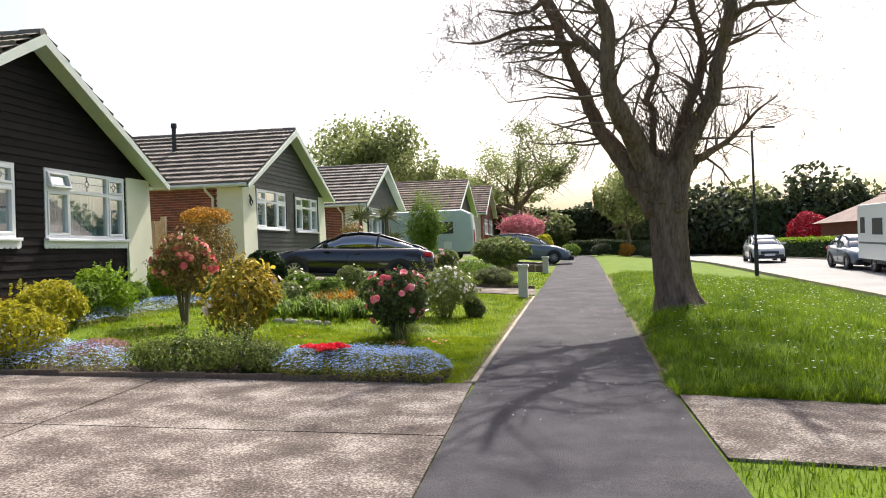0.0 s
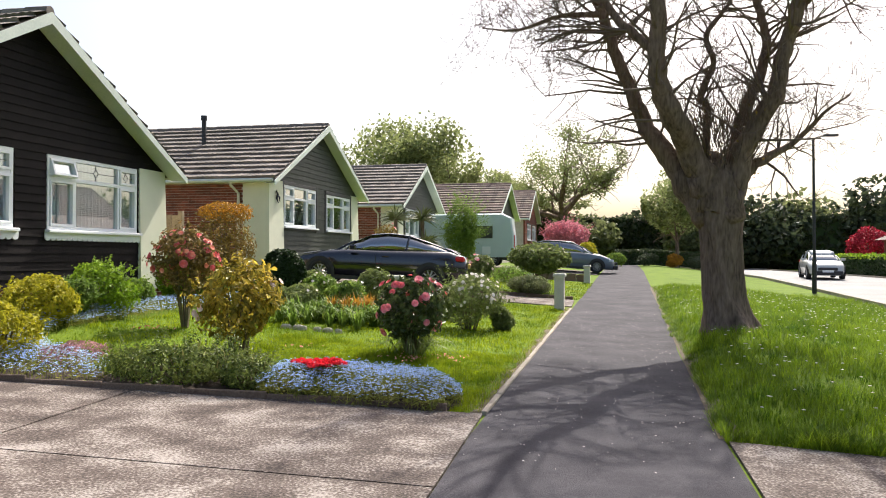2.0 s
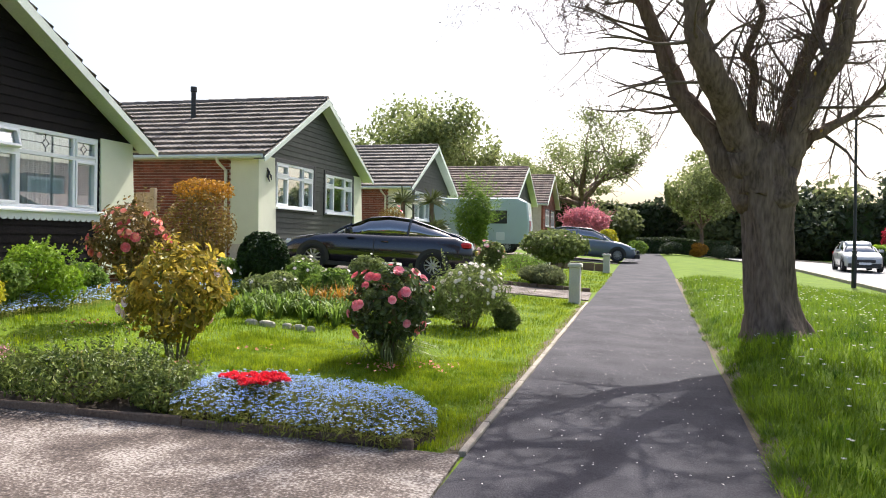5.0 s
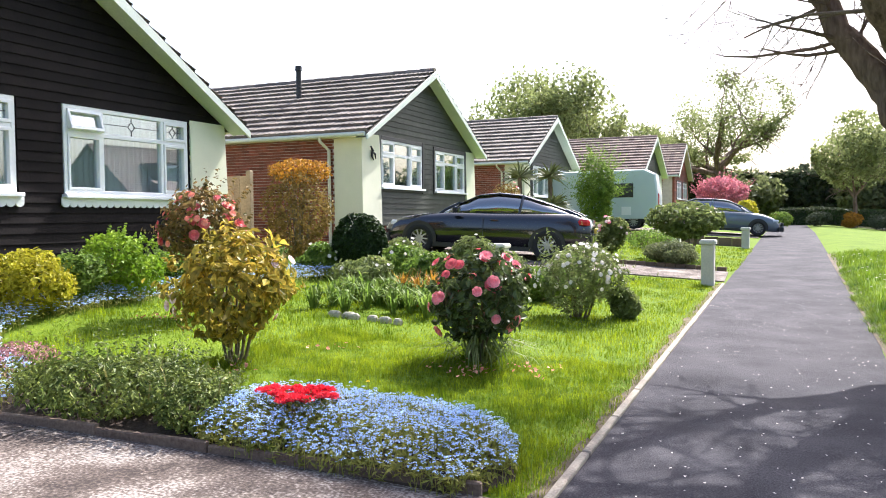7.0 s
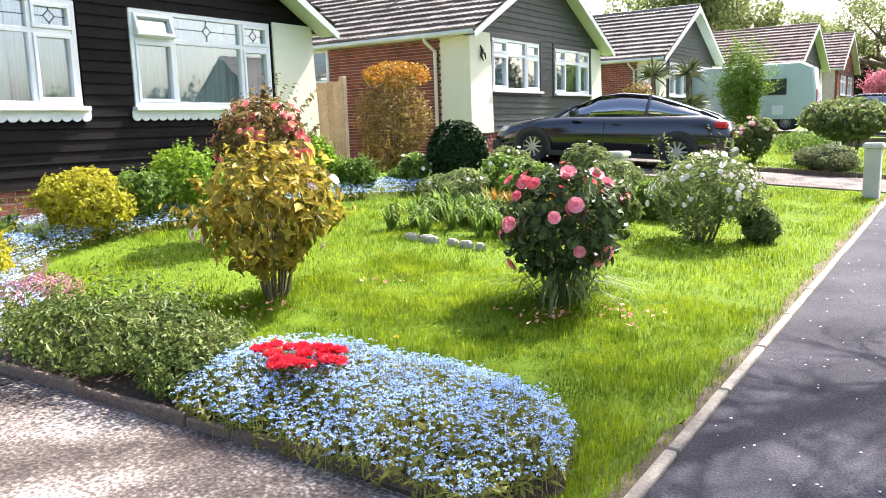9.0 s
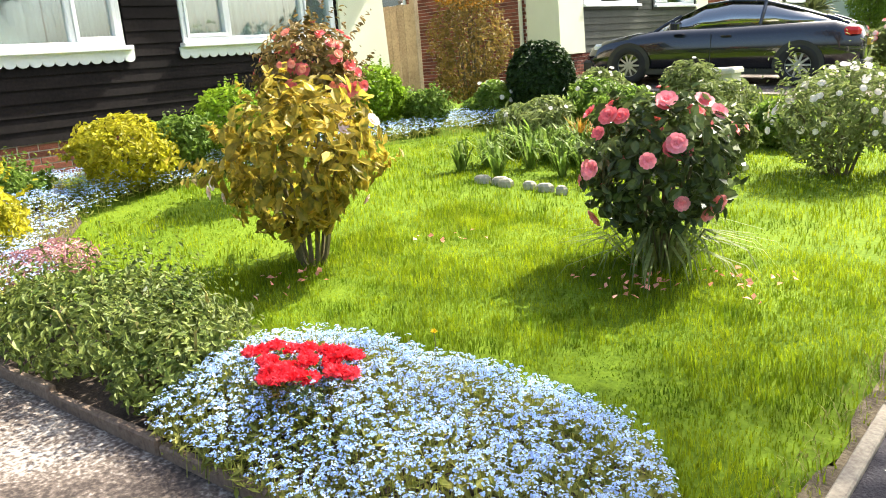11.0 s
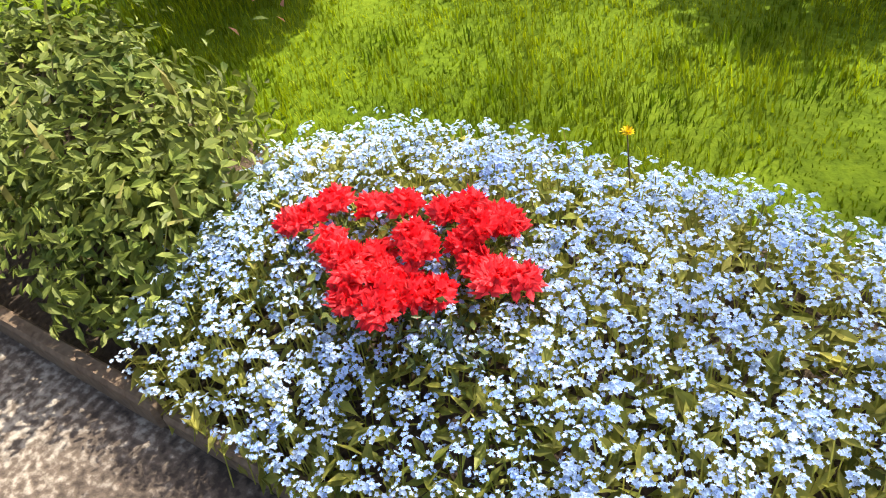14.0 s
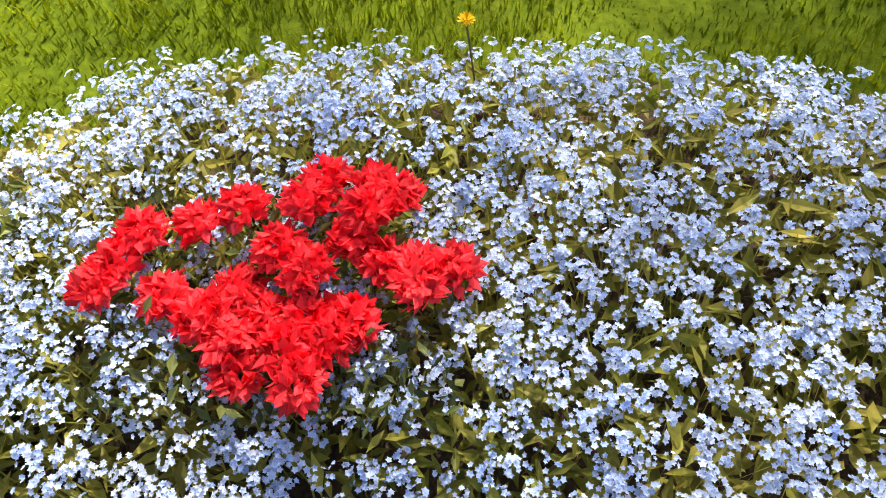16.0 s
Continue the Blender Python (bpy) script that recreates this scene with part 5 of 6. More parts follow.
m.add([q for rg in ring for q in rg], [(i * NS + k, i * NS + (k + 1) % NS, (i + 1) * NS + (k + 1) % NS, (i + 1) * NS + k) for i in range(len(ring) - 1) for k in range(NS)] + [tuple(range((len(ring) - 1) * NS, len(ring) * NS))])


def up(pts):
    return [(x, y, z + tz) for x, y, z in pts]


limb(m, up([(-.55, .05, 2.2), (-.85, .1, 2.75), (-1.2, .2, 3.35), (-1.67, .4, 4.07), (-2.05, .5, 4.97), (-2.32, .5, 5.61), (-2.59, .5, 6.5), (-3.0, .6, 7.44), (-3.5, .7, 8.6), (-3.8, .8, 9.8)]), [.34, .33, .27, .21, .17, .15, .13, .12, .08, .03], r, tips, 24, sides=14)
limb(m, up([(-.45, -.1, 2.3), (-.62, -.15, 2.85), (-.9, -.3, 3.45), (-1.35, -.8, 4.13), (-1.55, -1.0, 4.67), (-1.63, -1.1, 5.34), (-1.6, -1.2, 6.0), (-1.79, -1.2, 6.81), (-1.9, -1.3, 8.0), (-1.7, -1.4, 9.6)]), [.36, .36, .3, .27, .23, .2, .18, .16, .12, .04], r, tips, 24, sides=14)
limb(m, up([(-1.62, -1.0, 5.25), (-2.0, -.8, 5.7), (-2.35, -.6, 6.1), (-2.75, -.3, 6.9), (-3.0, -.1, 7.7)]), [.12, .11, .1, .08, .03], r, tips, 12, sides=10)
limb(m, up([(-.2, -.05, 2.2), (-.1, -.05, 2.75), (.0, -.1, 3.3), (.25, -.2, 3.88), (.66, -.3, 4.69), (.81, -.3, 5.51), (.99, -.4, 6.06), (1.19, -.4, 6.99), (1.5, -.5, 8.2), (1.7, -.6, 9.9)]), [.36, .34, .28, .23, .2, .17, .16, .14, .11, .04], r, tips, 26, sides=14)
limb(m, up([(-.1, .25, 2.8), (.0, .35, 3.6), (.25, .5, 4.47), (.57, .6, 5.23), (.66, .7, 6.0), (.46, .7, 6.75), (.46, .8, 7.41), (.6, .9, 8.8), (.5, 1.0, 10.4)]), [.24, .19, .15, .13, .11, .1, .09, .07, .03], r, tips, 26)
limb(m, up([(-.55, .1, 3.0), (-.58, .1, 3.7), (-.55, .1, 4.4), (-.68, .1, 4.66), (-.45, .1, 5.3), (-.58, .1, 5.86), (-.2, .15, 6.4), (.02, .2, 6.8), (.12, .2, 7.3)]), [.13, .1, .09, .09, .07, .07, .05, .045, .02], r, tips, 30, length=1.1)
limb(m, up([(.0, .25, 2.8), (.3, .3, 3.22), (.97, .5, 3.61), (1.44, .6, 4.0), (1.78, .6, 4.37), (2.25, .7, 4.69)]), [.2, .14, .08, .06, .04, .015], r, tips, 20, length=1.0)
limb(m, up([(-.1, .3, 0.7), (-.02, .36, 1.9), (.02, .38, 2.7), (.3, .5, 3.5)]), [.2, .16, .15, .12], r, tips, 0)
limb(m, up([(-2.6, .5, 6.5), (-3.47, .4, 6.49), (-4.35, .3, 6.22), (-5.12, .3, 6.3)]), [.09, .06, .04, .012], r, tips, 18, length=1.0)
limb(m, up([(-2.4, .5, 6.1), (-3.08, .4, 6.17), (-3.58, .4, 6.05), (-3.95, .3, 5.83)]), [.07, .05, .035, .012], r, tips, 14, length=.9)
limb(m, up([(-2.86, .5, 7.15), (-3.36, .4, 6.87), (-4.24, .3, 6.99)]), [.08, .05, .015], r, tips, 14, length=1.0)
limb(m, up([(1.1, -.4, 6.3), (1.58, -.4, 6.46), (2.33, -.4, 6.5), (3.07, -.3, 6.85), (4.0, -.3, 7.1)]), [.1, .08, .065, .05, .02], r, tips, 20, length=1.2)
limb(m, up([(-1.5, .3, 3.8), (-2.1, .4, 3.75), (-2.7, .4, 3.9)]), [.045, .03, .012], r, tips, 10, depth=1, length=.8)
for k in range(240):   # whippy shoots round the old pollard head
    a = r.uniform(0, 6.28); q = Vector((-.3 + .5 * math.cos(a), .1 + .4 * math.sin(a), tz + r.uniform(3.0, 4.1)))
    branch(m_tw, q, Vector((math.cos(a) * .5, math.sin(a) * .5, 1)).normalized(), .012, r.uniform(.5, 1.3), 1, r, tips)
part("trunk", m, M_BARK, tree, "ribbed brown bark", smooth=True); part("twig", m_tw, M_TWIG, tree, "fine bare twigs")["kind"] = "stuff"
lm = Mesh(); k = r.random((170, 3)) * np.array([1.5, 1.0, 1.7]) + np.array([-1.0, -.5, tz + 2.9]); leaves(lm, k, 0.07, None, 0.5); part("young_leaves", lm, M_LEAF_BROWN, tree)


def crown_tree(name, label, x, y, h, w, leafmat, n, size, seed, trunk=0.35, clear=0.3, kids=(3, 5), z=None, loose=1.7):
    """A broad tree: trunk, forking limbs and leaves in clumps round the branch ends."""
    r = np.random.default_rng(seed); T = thing(name, label, "tree", pose(x, y, ground(x, y) if z is None else z))
    m = Mesh(); tips = []
    m.tube([(0, 0, -.3), (0.05, 0, h * clear * .5), (0, 0.05, h * clear)], [trunk * 1.25, trunk, trunk * .9], 8)
    for k in range(7):
        a = 2 * math.pi * (k + r.random() * .6) / 7; e = r.uniform(0.5, 1.3)
        d = Vector((math.cos(a) * w / 2, math.sin(a) * w / 2, h * (1 - clear) * .55 * e)).normalized()
        branch(m, Vector((0, 0, h * clear * r.uniform(.8, 1.0))), d, trunk * .5, h * .42, 2, r, tips, .02, .75, kids)
    part("trunk", m, M_BARK, T)
    c = np.array([tuple(t[0]) for t in tips]); c = c[r.integers(0, len(c), n)] + r.normal(0, size * loose, (n, 3))
    s = np.array([w / 2, w / 2, h * (1 - clear) / 2]); q = (c - np.array([0, 0, h * (1 + clear) / 2])) / s
    f = np.linalg.norm(q, axis=1)[:, None]; c = np.where(f > 1.0, np.array([0, 0, h * (1 + clear) / 2]) + q / f * s * (0.85 + .15 * r.random((n, 1))), c)
    lm = Mesh(); leaves(lm, c, size, None, .7); part("crown", lm, leafmat, T)
    return T


crown_tree("oak_tree", "broad oak in fresh yellow-green leaf behind the bungalows", -15.6, 66, 12.6, 12.5, M_LEAF_OAK, 30000, 0.32, 301, loose=3.0)
crown_tree("oak_tree", "second lower oak crown behind the bungalow roofs", -11.5, 82, 9.3, 7, M_LEAF_OAK, 9000, 0.32, 302, loose=2.6)
crown_tree("oak_tree", "open-crowned oak with thin young leaves", -3.4, 78, 14.4, 12.5, M_LEAF_OAK, 15000, 0.22, 303, .5, .33, (4, 6), loose=2.6)
crown_tree("birch_tree", "young pale green tree by the end of the path", 6.2, 66, 8.2, 5.6, M_LEAF_OAK, 9000, 0.22, 304, .14, loose=2.6)
crown_tree("willow_tree", "light green spring tree beyond the path", 9.5, 82, 10, 9, M_LEAF_OAK, 14000, 0.28, 305, .25, loose=2.6)
for i, (x, y, h, w) in enumerate(((-1.5, 84, 6.5, 8), (4.5, 88, 7, 8), (10, 80, 7.5, 8), (15, 76, 8.5, 8), (19, 80, 9.5, 8), (24, 76, 10.5, 9), (29, 80, 9.5, 9), (34, 78, 10, 9), (40, 76, 10.5, 10), (47, 74, 10, 10), (54, 70, 10.5, 10), (61, 66, 10, 10), (68, 58, 11, 11), (-16, 92, 7, 10))):
    crown_tree("woodland_tree", "dark evergreen tree in the belt across the road", x, y, h * 0.8, w, M_LEAF_PINE if i % 2 else M_LEAF_WOOD, 6500, 0.6, 320 + i, .2, .02)["group"] = "tree belt"

# undergrowth and hedges that close the street off
def hedge_run(label, pts, h, w, leafmat, n, size, seed, top=None):
    """A clipped hedge along a line of places."""
    r = np.random.default_rng(seed); x0, y0 = pts[0]
    Hd = thing("hedge", label, "hedge", pose(0, 0, 0)); m, mt = Mesh(), Mesh()
    L = sum(math.dist(a, b) for a, b in zip(pts[:-1], pts[1:])); core = Mesh()
    for (xa, ya), (xb, yb) in zip(pts[:-1], pts[1:]):
        l = math.dist((xa, ya), (xb, yb)); k = int(n * l / L); t = r.random(k); d = np.array([xb - xa, yb - ya]) / l; q = np.array([-d[1], d[0]])
        face = r.integers(0, 3, k); s = np.where(face == 0, -w / 2, np.where(face == 1, w / 2, r.uniform(-w / 2, w / 2, k))) + r.normal(0, .04, k); z = np.where(face == 2, h, r.uniform(0, h, k)) + r.normal(0, .04, k)
        x, y = xa + (xb - xa) * t + q[0] * s, ya + (yb - ya) * t + q[1] * s
        g = np.array([ground(a, b) for a, b in zip(x, y)]); c = np.stack([x, y, g + z], 1)
        tp = z > h * 0.8 if top else np.zeros(k, bool)
        leaves(m, c[~tp], size, None, .6); 
        if top: leaves(mt, c[tp], size, None, .6)
        ang = math.atan2(yb - ya, xb - xa)
        core.box(0, -w * .42, -.2, l, w * .42, h * .93, Matrix.Translation((xa, ya, ground(xa, ya))) @ Matrix.Rotation(ang, 4, 'Z'))
    part("core", core, M_LEAF_DARK, Hd); part("foliage", m, leafmat, Hd)
    if top: part("clipped_top", mt, top, Hd)
    return Hd


hedge_run("clipped hedge with yellow-green top across the road", [(16.9, 38), (16.4, 46), (15.0, 58)], 1.25, 1.0, M_LEAF_DARK, 5200, 0.17, 401, M_LEAF_BRIGHT)
hedge_run("dark undergrowth below the belt of trees", [(-12, 88), (8, 86), (18, 76), (40, 73), (66, 60), (80, 40)], 4.6, 3.0, M_LEAF_PINE, 20000, 0.6, 402)
hedge_run("low dark hedge at the far end of the path", [(1.5, 72), (9, 72)], 1.3, 1.2, M_LEAF_PINE, 2600, 0.2, 403)
for i, (x, y, w, h, lm) in enumerate(((3.6, 60, 1.6, 1.0, M_LEAF_PINE), (5.5, 61, 1.4, 1.0, M_LEAF_ORANGE), (7.5, 62, 2.0, 1.1, M_LEAF_PINE), (1.4, 62, 1.6, 1.1, M_LEAF_GREEN), (-2.0, 56, 2.2, 1.6, M_LEAF_MID), (16.5, 34, 1.8, 1.6, M_LEAF_CHERRY))):
    bush("roadside_shrub", "rounded garden shrub far along the street", "shrub", x, y, w, h, 0.02, lm, 1300, 0.13, 410 + i, 4)
# planting between the lawn and the neighbour's drive
for i, (x, y, w, h, lm, fl) in enumerate(((-5.6, 15.6, 1.0, 0.5, M_LEAF_MID, 6), (-4.9, 16.4, 1.0, 0.6, M_LEAF_GREEN, 4), (-3.3, 15.2, 0.9, 0.55, M_LEAF_MID, 0), (-5.8, 17.3, 0.9, 0.6, M_LEAF_GREEN, 12), (-4.0, 17.2, 1.1, 0.6, M_LEAF_MID, 8), (-3.0, 16.6, 0.8, 0.5, M_LEAF_GREEN, 0), (-4.9, 18.6, 1.0, 0.7, M_LEAF_MID, 6), (-3.2, 19.0, 0.9, 0.5, M_LEAF_GREEN, 0), (-6.3, 18.7, 0.9, 0.6, M_LEAF_MID, 10), (-7.3, 16.9, 0.8, 0.55, M_LEAF_GREEN, 14), (-7.6, 18.9, 0.9, .6, M_LEAF_MID, 0), (-1.6, 15.6, .5, .4, M_LEAF_MID, 0))):
    bush("border_plant", "leafy border plant between lawn and drive", "plant", x, y, w, h * 1.15, 0.0, lm, 1500, 0.12, 430 + i, 6, [(F_SMALLWHITE, fl, 0.0)] if fl else (), aspect=0.3)["group"] = "border plants"


# ---- vehicles ----
def loft(sections, material, name, parent, label="", smooth=True, ends=True):
    m = Mesh(); n = len(sections[0])
    m.add([p for s in sections for p in s], [(i * n + k, i * n + (k + 1) % n, (i + 1) * n + (k + 1) % n, (i + 1) * n + k) for i in range(len(sections) - 1) for k in range(n)])
    if ends: m.f += [tuple(range(n - 1, -1, -1)), tuple(range((len(sections) - 1) * n, len(sections) * n))]
    return part(name, m, material, parent, label, smooth)


def wheel(parent, x, y, r=0.33, w=0.21):
    s = 1 if y > 0 else -1; W = Mesh()
    ring = [(0.62, .5), (0.97, .5), (1.0, .4), (1.0, -.4), (.97, -.5), (.62, -.5)]
    n = 24
    W.add([(x + r * q * math.cos(a), y + w * h, r + r * q * math.sin(a)) for a in [2 * math.pi * k / n for k in range(n)] for q, h in ring], [(k * 6 + j, k * 6 + (j + 1) % 6, ((k + 1) % n) * 6 + (j + 1) % 6, ((k + 1) % n) * 6 + j) for k in range(n) for j in range(6)])
    wh = part("wheel", W, M_TYRE, parent, "black tyre", True)
    R = Mesh()
    for k in range(10):
        a = 2 * math.pi * k / 10; d, t = Vector((math.cos(a), 0, math.sin(a))), Vector((-math.sin(a), 0, math.cos(a)))
        c = Vector((x, y + s * w * .38, r))
        R.add([c - t * .022, c + t * .022, c + d * r * .63 + t * .016, c + d * r * .63 - t * .016], [(0, 1, 2, 3)])
    R.tube([(x, y + s * w * .3, r), (x, y + s * w * .42, r)], .06, 10)
    R.add([(x + r * q * math.cos(a), y + s * w * h, r + r * q * math.sin(a)) for a in [2 * math.pi * k / n for k in range(n)] for q, h in ((.58, .3), (.66, .5))], [(2 * k, 2 * ((k + 1) % n), 2 * ((k + 1) % n) + 1, 2 * k + 1) for k in range(n)])
    part("rim", R, M_RIM, wh, "silver alloy rim")
    B = Mesh(); B.tube([(x, y + s * w * .1, r), (x, y + s * w * .2, r)], r * .6, 16); part("brake_disc", B, M_BLACK, wh)


def car(label, at, body, L, Wd, belt, roofline, wheels, plate=None, hoodmat=None):
    """A car with its nose at +x. belt: (x, top of body z, half width) stations; roofline: (x, z, half width) stations of the cabin."""
    C = thing("car", label, "car", at)
    S = []
    for x, z, w in belt:
        b = 0.2
        S.append([(x, -w * .8, b), (x, -w * .97, b + .1), (x, -w, b + (z - b) * .5), (x, -w * .985, b + (z - b) * .8), (x, -w * .9, z - .015), (x, -w * .5, z + .02), (x, w * .5, z + .02), (x, w * .9, z - .015), (x, w * .985, b + (z - b) * .8), (x, w, b + (z - b) * .5), (x, w * .97, b + .1), (x, w * .8, b)])
    loft(S, body, "body", C)
    G, Rf = [], []
    for x, z, w, zb in roofline:
        G.append([(x, -w * 1.16, zb - .03), (x, -w * 1.02, (z + zb) / 2), (x, -w * .86, z - .03), (x, -w * .6, z), (x, w * .6, z), (x, w * .86, z - .03), (x, w * 1.02, (z + zb) / 2), (x, w * 1.16, zb - .03)])
    loft(G, M_CARGLASS, "cabin_glass", C, "dark tinted glass")
    core = [[(x, -w * .9, zb - .05), (x, -w * .8, (z + zb) / 2 - .02), (x, -w * .6, z - .06), (x, w * .6, z - .06), (x, w * .8, (z + zb) / 2 - .02), (x, w * .9, zb - .05)] for x, z, w, zb in roofline]
    loft(core, M_BLACK, "interior", C, smooth=False)
    mid = roofline[1:-1]
    roof = [[(x, -w * .9, z - .02), (x, -w * .62, z + .012), (x, w * .62, z + .012), (x, w * .9, z - .02), (x, w * .6, z - .02), (x, -w * .6, z - .02)] for x, z, w, zb in mid]
    loft(roof, body, "roof", C)
    for s in (-1, 1):
        for i in (0, len(roofline) // 2, len(roofline) - 2):
            a, b = roofline[i], roofline[i + 1]
            if i == len(roofline) // 2: a, b = (a[0], a[3], a[2] * 1.15), (a[0] - .05, a[1], a[2] * .86)
            elif i == 0: a, b = (a[0], a[3], a[2] * 1.14), (b[0], b[1], b[2] * .86)
            else: a, b = (b[0], b[3], b[2] * 1.14), (a[0], a[1], a[2] * .86)
            pil = Mesh(); pil.tube([(a[0], s * a[2], a[1]), ((a[0] + b[0]) / 2, s * (a[2] * .55 + b[2] * .5), (a[1] + b[1]) / 2 + .01), (b[0], s * b[2], b[1])], .03, 6)
            part("pillar", pil, body, C)
        mr = Mesh().bevbox(-.09, -.1, -.06, .09, .1, .07, .03, Matrix.Translation((roofline[0][0] - .45, s * (Wd / 2 + .06), belt[len(belt) // 2][1] + .06)))
        part("mirror", mr, body, C)
        part("headlight", Mesh().bevbox(-.14, -.17, -.05, .12, .15, .055, .04, Matrix.Translation((L / 2 - .32, s * (Wd / 2 - .29), .66))), M_LAMP_CLEAR, C, "clear headlight")
        part("rear_light", Mesh().bevbox(-.12, -.17, -.06, .14, .13, .06, .05, Matrix.Translation((-L / 2 + .2, s * (Wd / 2 - .22), .86))), M_LAMP_RED, C, "red rear light")
        part("door_handle", Mesh().bevbox(-.09, -.012, -.015, .09, .02, .015, .006, Matrix.Translation((-.25, s * Wd / 2 * .995, .82))), body, C)
        part("door_seam", Mesh().box(-.006, s * Wd / 2 * .992 - .004, .32, .006, s * Wd / 2 * .992 + .006, .86), M_BLACK, C)
        part("skirt", Mesh().box(-L / 2 + .9, s * Wd / 2 * .93 - .02, .17, L / 2 - .9, s * Wd / 2 * .93 + .02, .27), M_BLACK, C)
        for wx in wheels:
            n = 20; ar = Mesh(); y = s * Wd / 2 * .99
            ar.add([(wx + q * math.cos(a), y + s * .012, .33 + q * math.sin(a)) for a in [math.pi * k / n * 1.1 - .15 for k in range(n + 1)] for q in (.3, .4)], [(2 * k, 2 * k + 1, 2 * k + 3, 2 * k + 2) for k in range(n)])
            part("wheel_arch", ar, M_BLACK, C)
            wheel(C, wx, s * (Wd / 2 - .1))
    part("bumper", Mesh().bevbox(L / 2 - .2, -Wd / 2 * .8, .22, L / 2 + .03, Wd / 2 * .8, .42, .04), M_BLACK, C)
    part("rear_bumper", Mesh().bevbox(-L / 2 - .03, -Wd / 2 * .78, .22, -L / 2 + .2, Wd / 2 * .78, .4, .04), M_BLACK, C)
    if plate: part("number_plate", Mesh().box(-L / 2 - .035, -.26, .62, -L / 2 + .1, .26, .73), M_PLATE, C, "yellow rear plate"); part("plate_bar", Mesh().box(-L / 2 - .038, -.2, .645, -L / 2, .2, .705), M_BLACK, C)
    part("front_plate", Mesh().box(L / 2, -.26, .36, L / 2 + .04, .26, .47), M_WHITE, C)
    part("grille", Mesh().bevbox(L / 2 - .1, -.45, .45, L / 2 + .02, .45, .6, .03), M_BLACK, C)
    return C


P_NAVY = paint("navy_paint", (0.006, 0.007, 0.014), 0.18, 1.0)
P_GREY = paint("steel_paint", (0.12, 0.15, 0.19), 0.3, 0.8)
P_SILVER = paint("silver_paint", (0.5, 0.5, 0.48), 0.3, 0.6)
P_WHITE = paint("white_body", (0.78, 0.79, 0.79), 0.35, 0.4)
P_PALE = paint("pale_blue_body", (0.5, 0.58, 0.58), 0.4, 0.3)


def on_land(x, y, turn, half=1.3):
    """A pose on the sloping land, level across and pitched with the slope."""
    d = (math.cos(radians(turn)), math.sin(radians(turn)))
    za, zb = ground(x + d[0] * half, y + d[1] * half), ground(x - d[0] * half, y - d[1] * half)
    return pose(x, y, (za + zb) / 2 + 0.035, 0, -math.degrees(math.atan2(za - zb, 2 * half)), turn)


car("glossy dark navy fastback car parked on the drive", on_land(-6.1, 23.2, 187) @ Matrix.Scale(1.08, 4), P_NAVY, 4.75, 1.86,
    [(-2.36, .72, .62), (-2.28, .9, .78), (-1.9, 1.02, .88), (-1.2, 1.0, .925), (-.2, .96, .93), (.8, .94, .925), (1.4, .88, .91), (1.95, .78, .86), (2.25, .66, .74), (2.37, .52, .6)],
    [(1.05, .93, .66, .9), (.62, 1.17, .66, .94), (.2, 1.36, .64, .95), (-.25, 1.42, .63, .96), (-.75, 1.39, .62, .97), (-1.25, 1.26, .6, .99), (-1.75, 1.1, .58, 1.0), (-2.1, 1.0, .55, .97)], (1.45, -1.42), True)
car("blue-grey hatchback parked nose to the path", on_land(-1.35, 41.3, 3), P_GREY, 4.7, 1.84,
    [(-2.18, .8, .7), (-2.1, 1.0, .8), (-1.5, 1.02, .88), (0, .99, .9), (1.0, .96, .89), (1.5, .9, .87), (1.95, .76, .8), (2.18, .55, .64)],
    [(1.15, .95, .66, .92), (.6, 1.25, .66, .95), (.1, 1.46, .65, .96), (-.5, 1.5, .64, .98), (-1.3, 1.47, .63, 1.0), (-1.8, 1.3, .62, 1.0), (-2.08, 1.05, .6, 1.0)], (1.35, -1.3), True)
car("silver estate car coming to rest on the road", on_land(11.6, 45.5, -96), P_SILVER, 4.4, 1.76,
    [(-2.18, .8, .7), (-2.1, 1.0, .8), (-1.5, 1.0, .87), (0, .97, .88), (1.0, .94, .87), (1.5, .88, .85), (1.95, .76, .78), (2.18, .55, .62)],
    [(1.1, .93, .66, .9), (.55, 1.22, .66, .93), (.1, 1.43, .65, .94), (-.5, 1.46, .64, .96), (-1.5, 1.44, .63, .98), (-1.95, 1.25, .62, .98), (-2.1, 1.0, .6, .98)], (1.35, -1.3))
car("dark green small car parked behind the motorhome", on_land(13.3, 36.6, -93), P_GREY, 3.9, 1.68,
    [(-1.93, .8, .68), (-1.8, .98, .78), (-1.2, 1.0, .83), (0, .97, .84), (.9, .92, .83), (1.4, .86, .8), (1.75, .74, .74), (1.93, .55, .6)],
    [(1.0, .9, .62, .88), (.5, 1.2, .62, .92), (.1, 1.42, .61, .94), (-.5, 1.46, .6, .96), (-1.2, 1.42, .6, .98), (-1.6, 1.2, .58, .98), (-1.8, 1.0, .56, .98)], (1.2, -1.15))


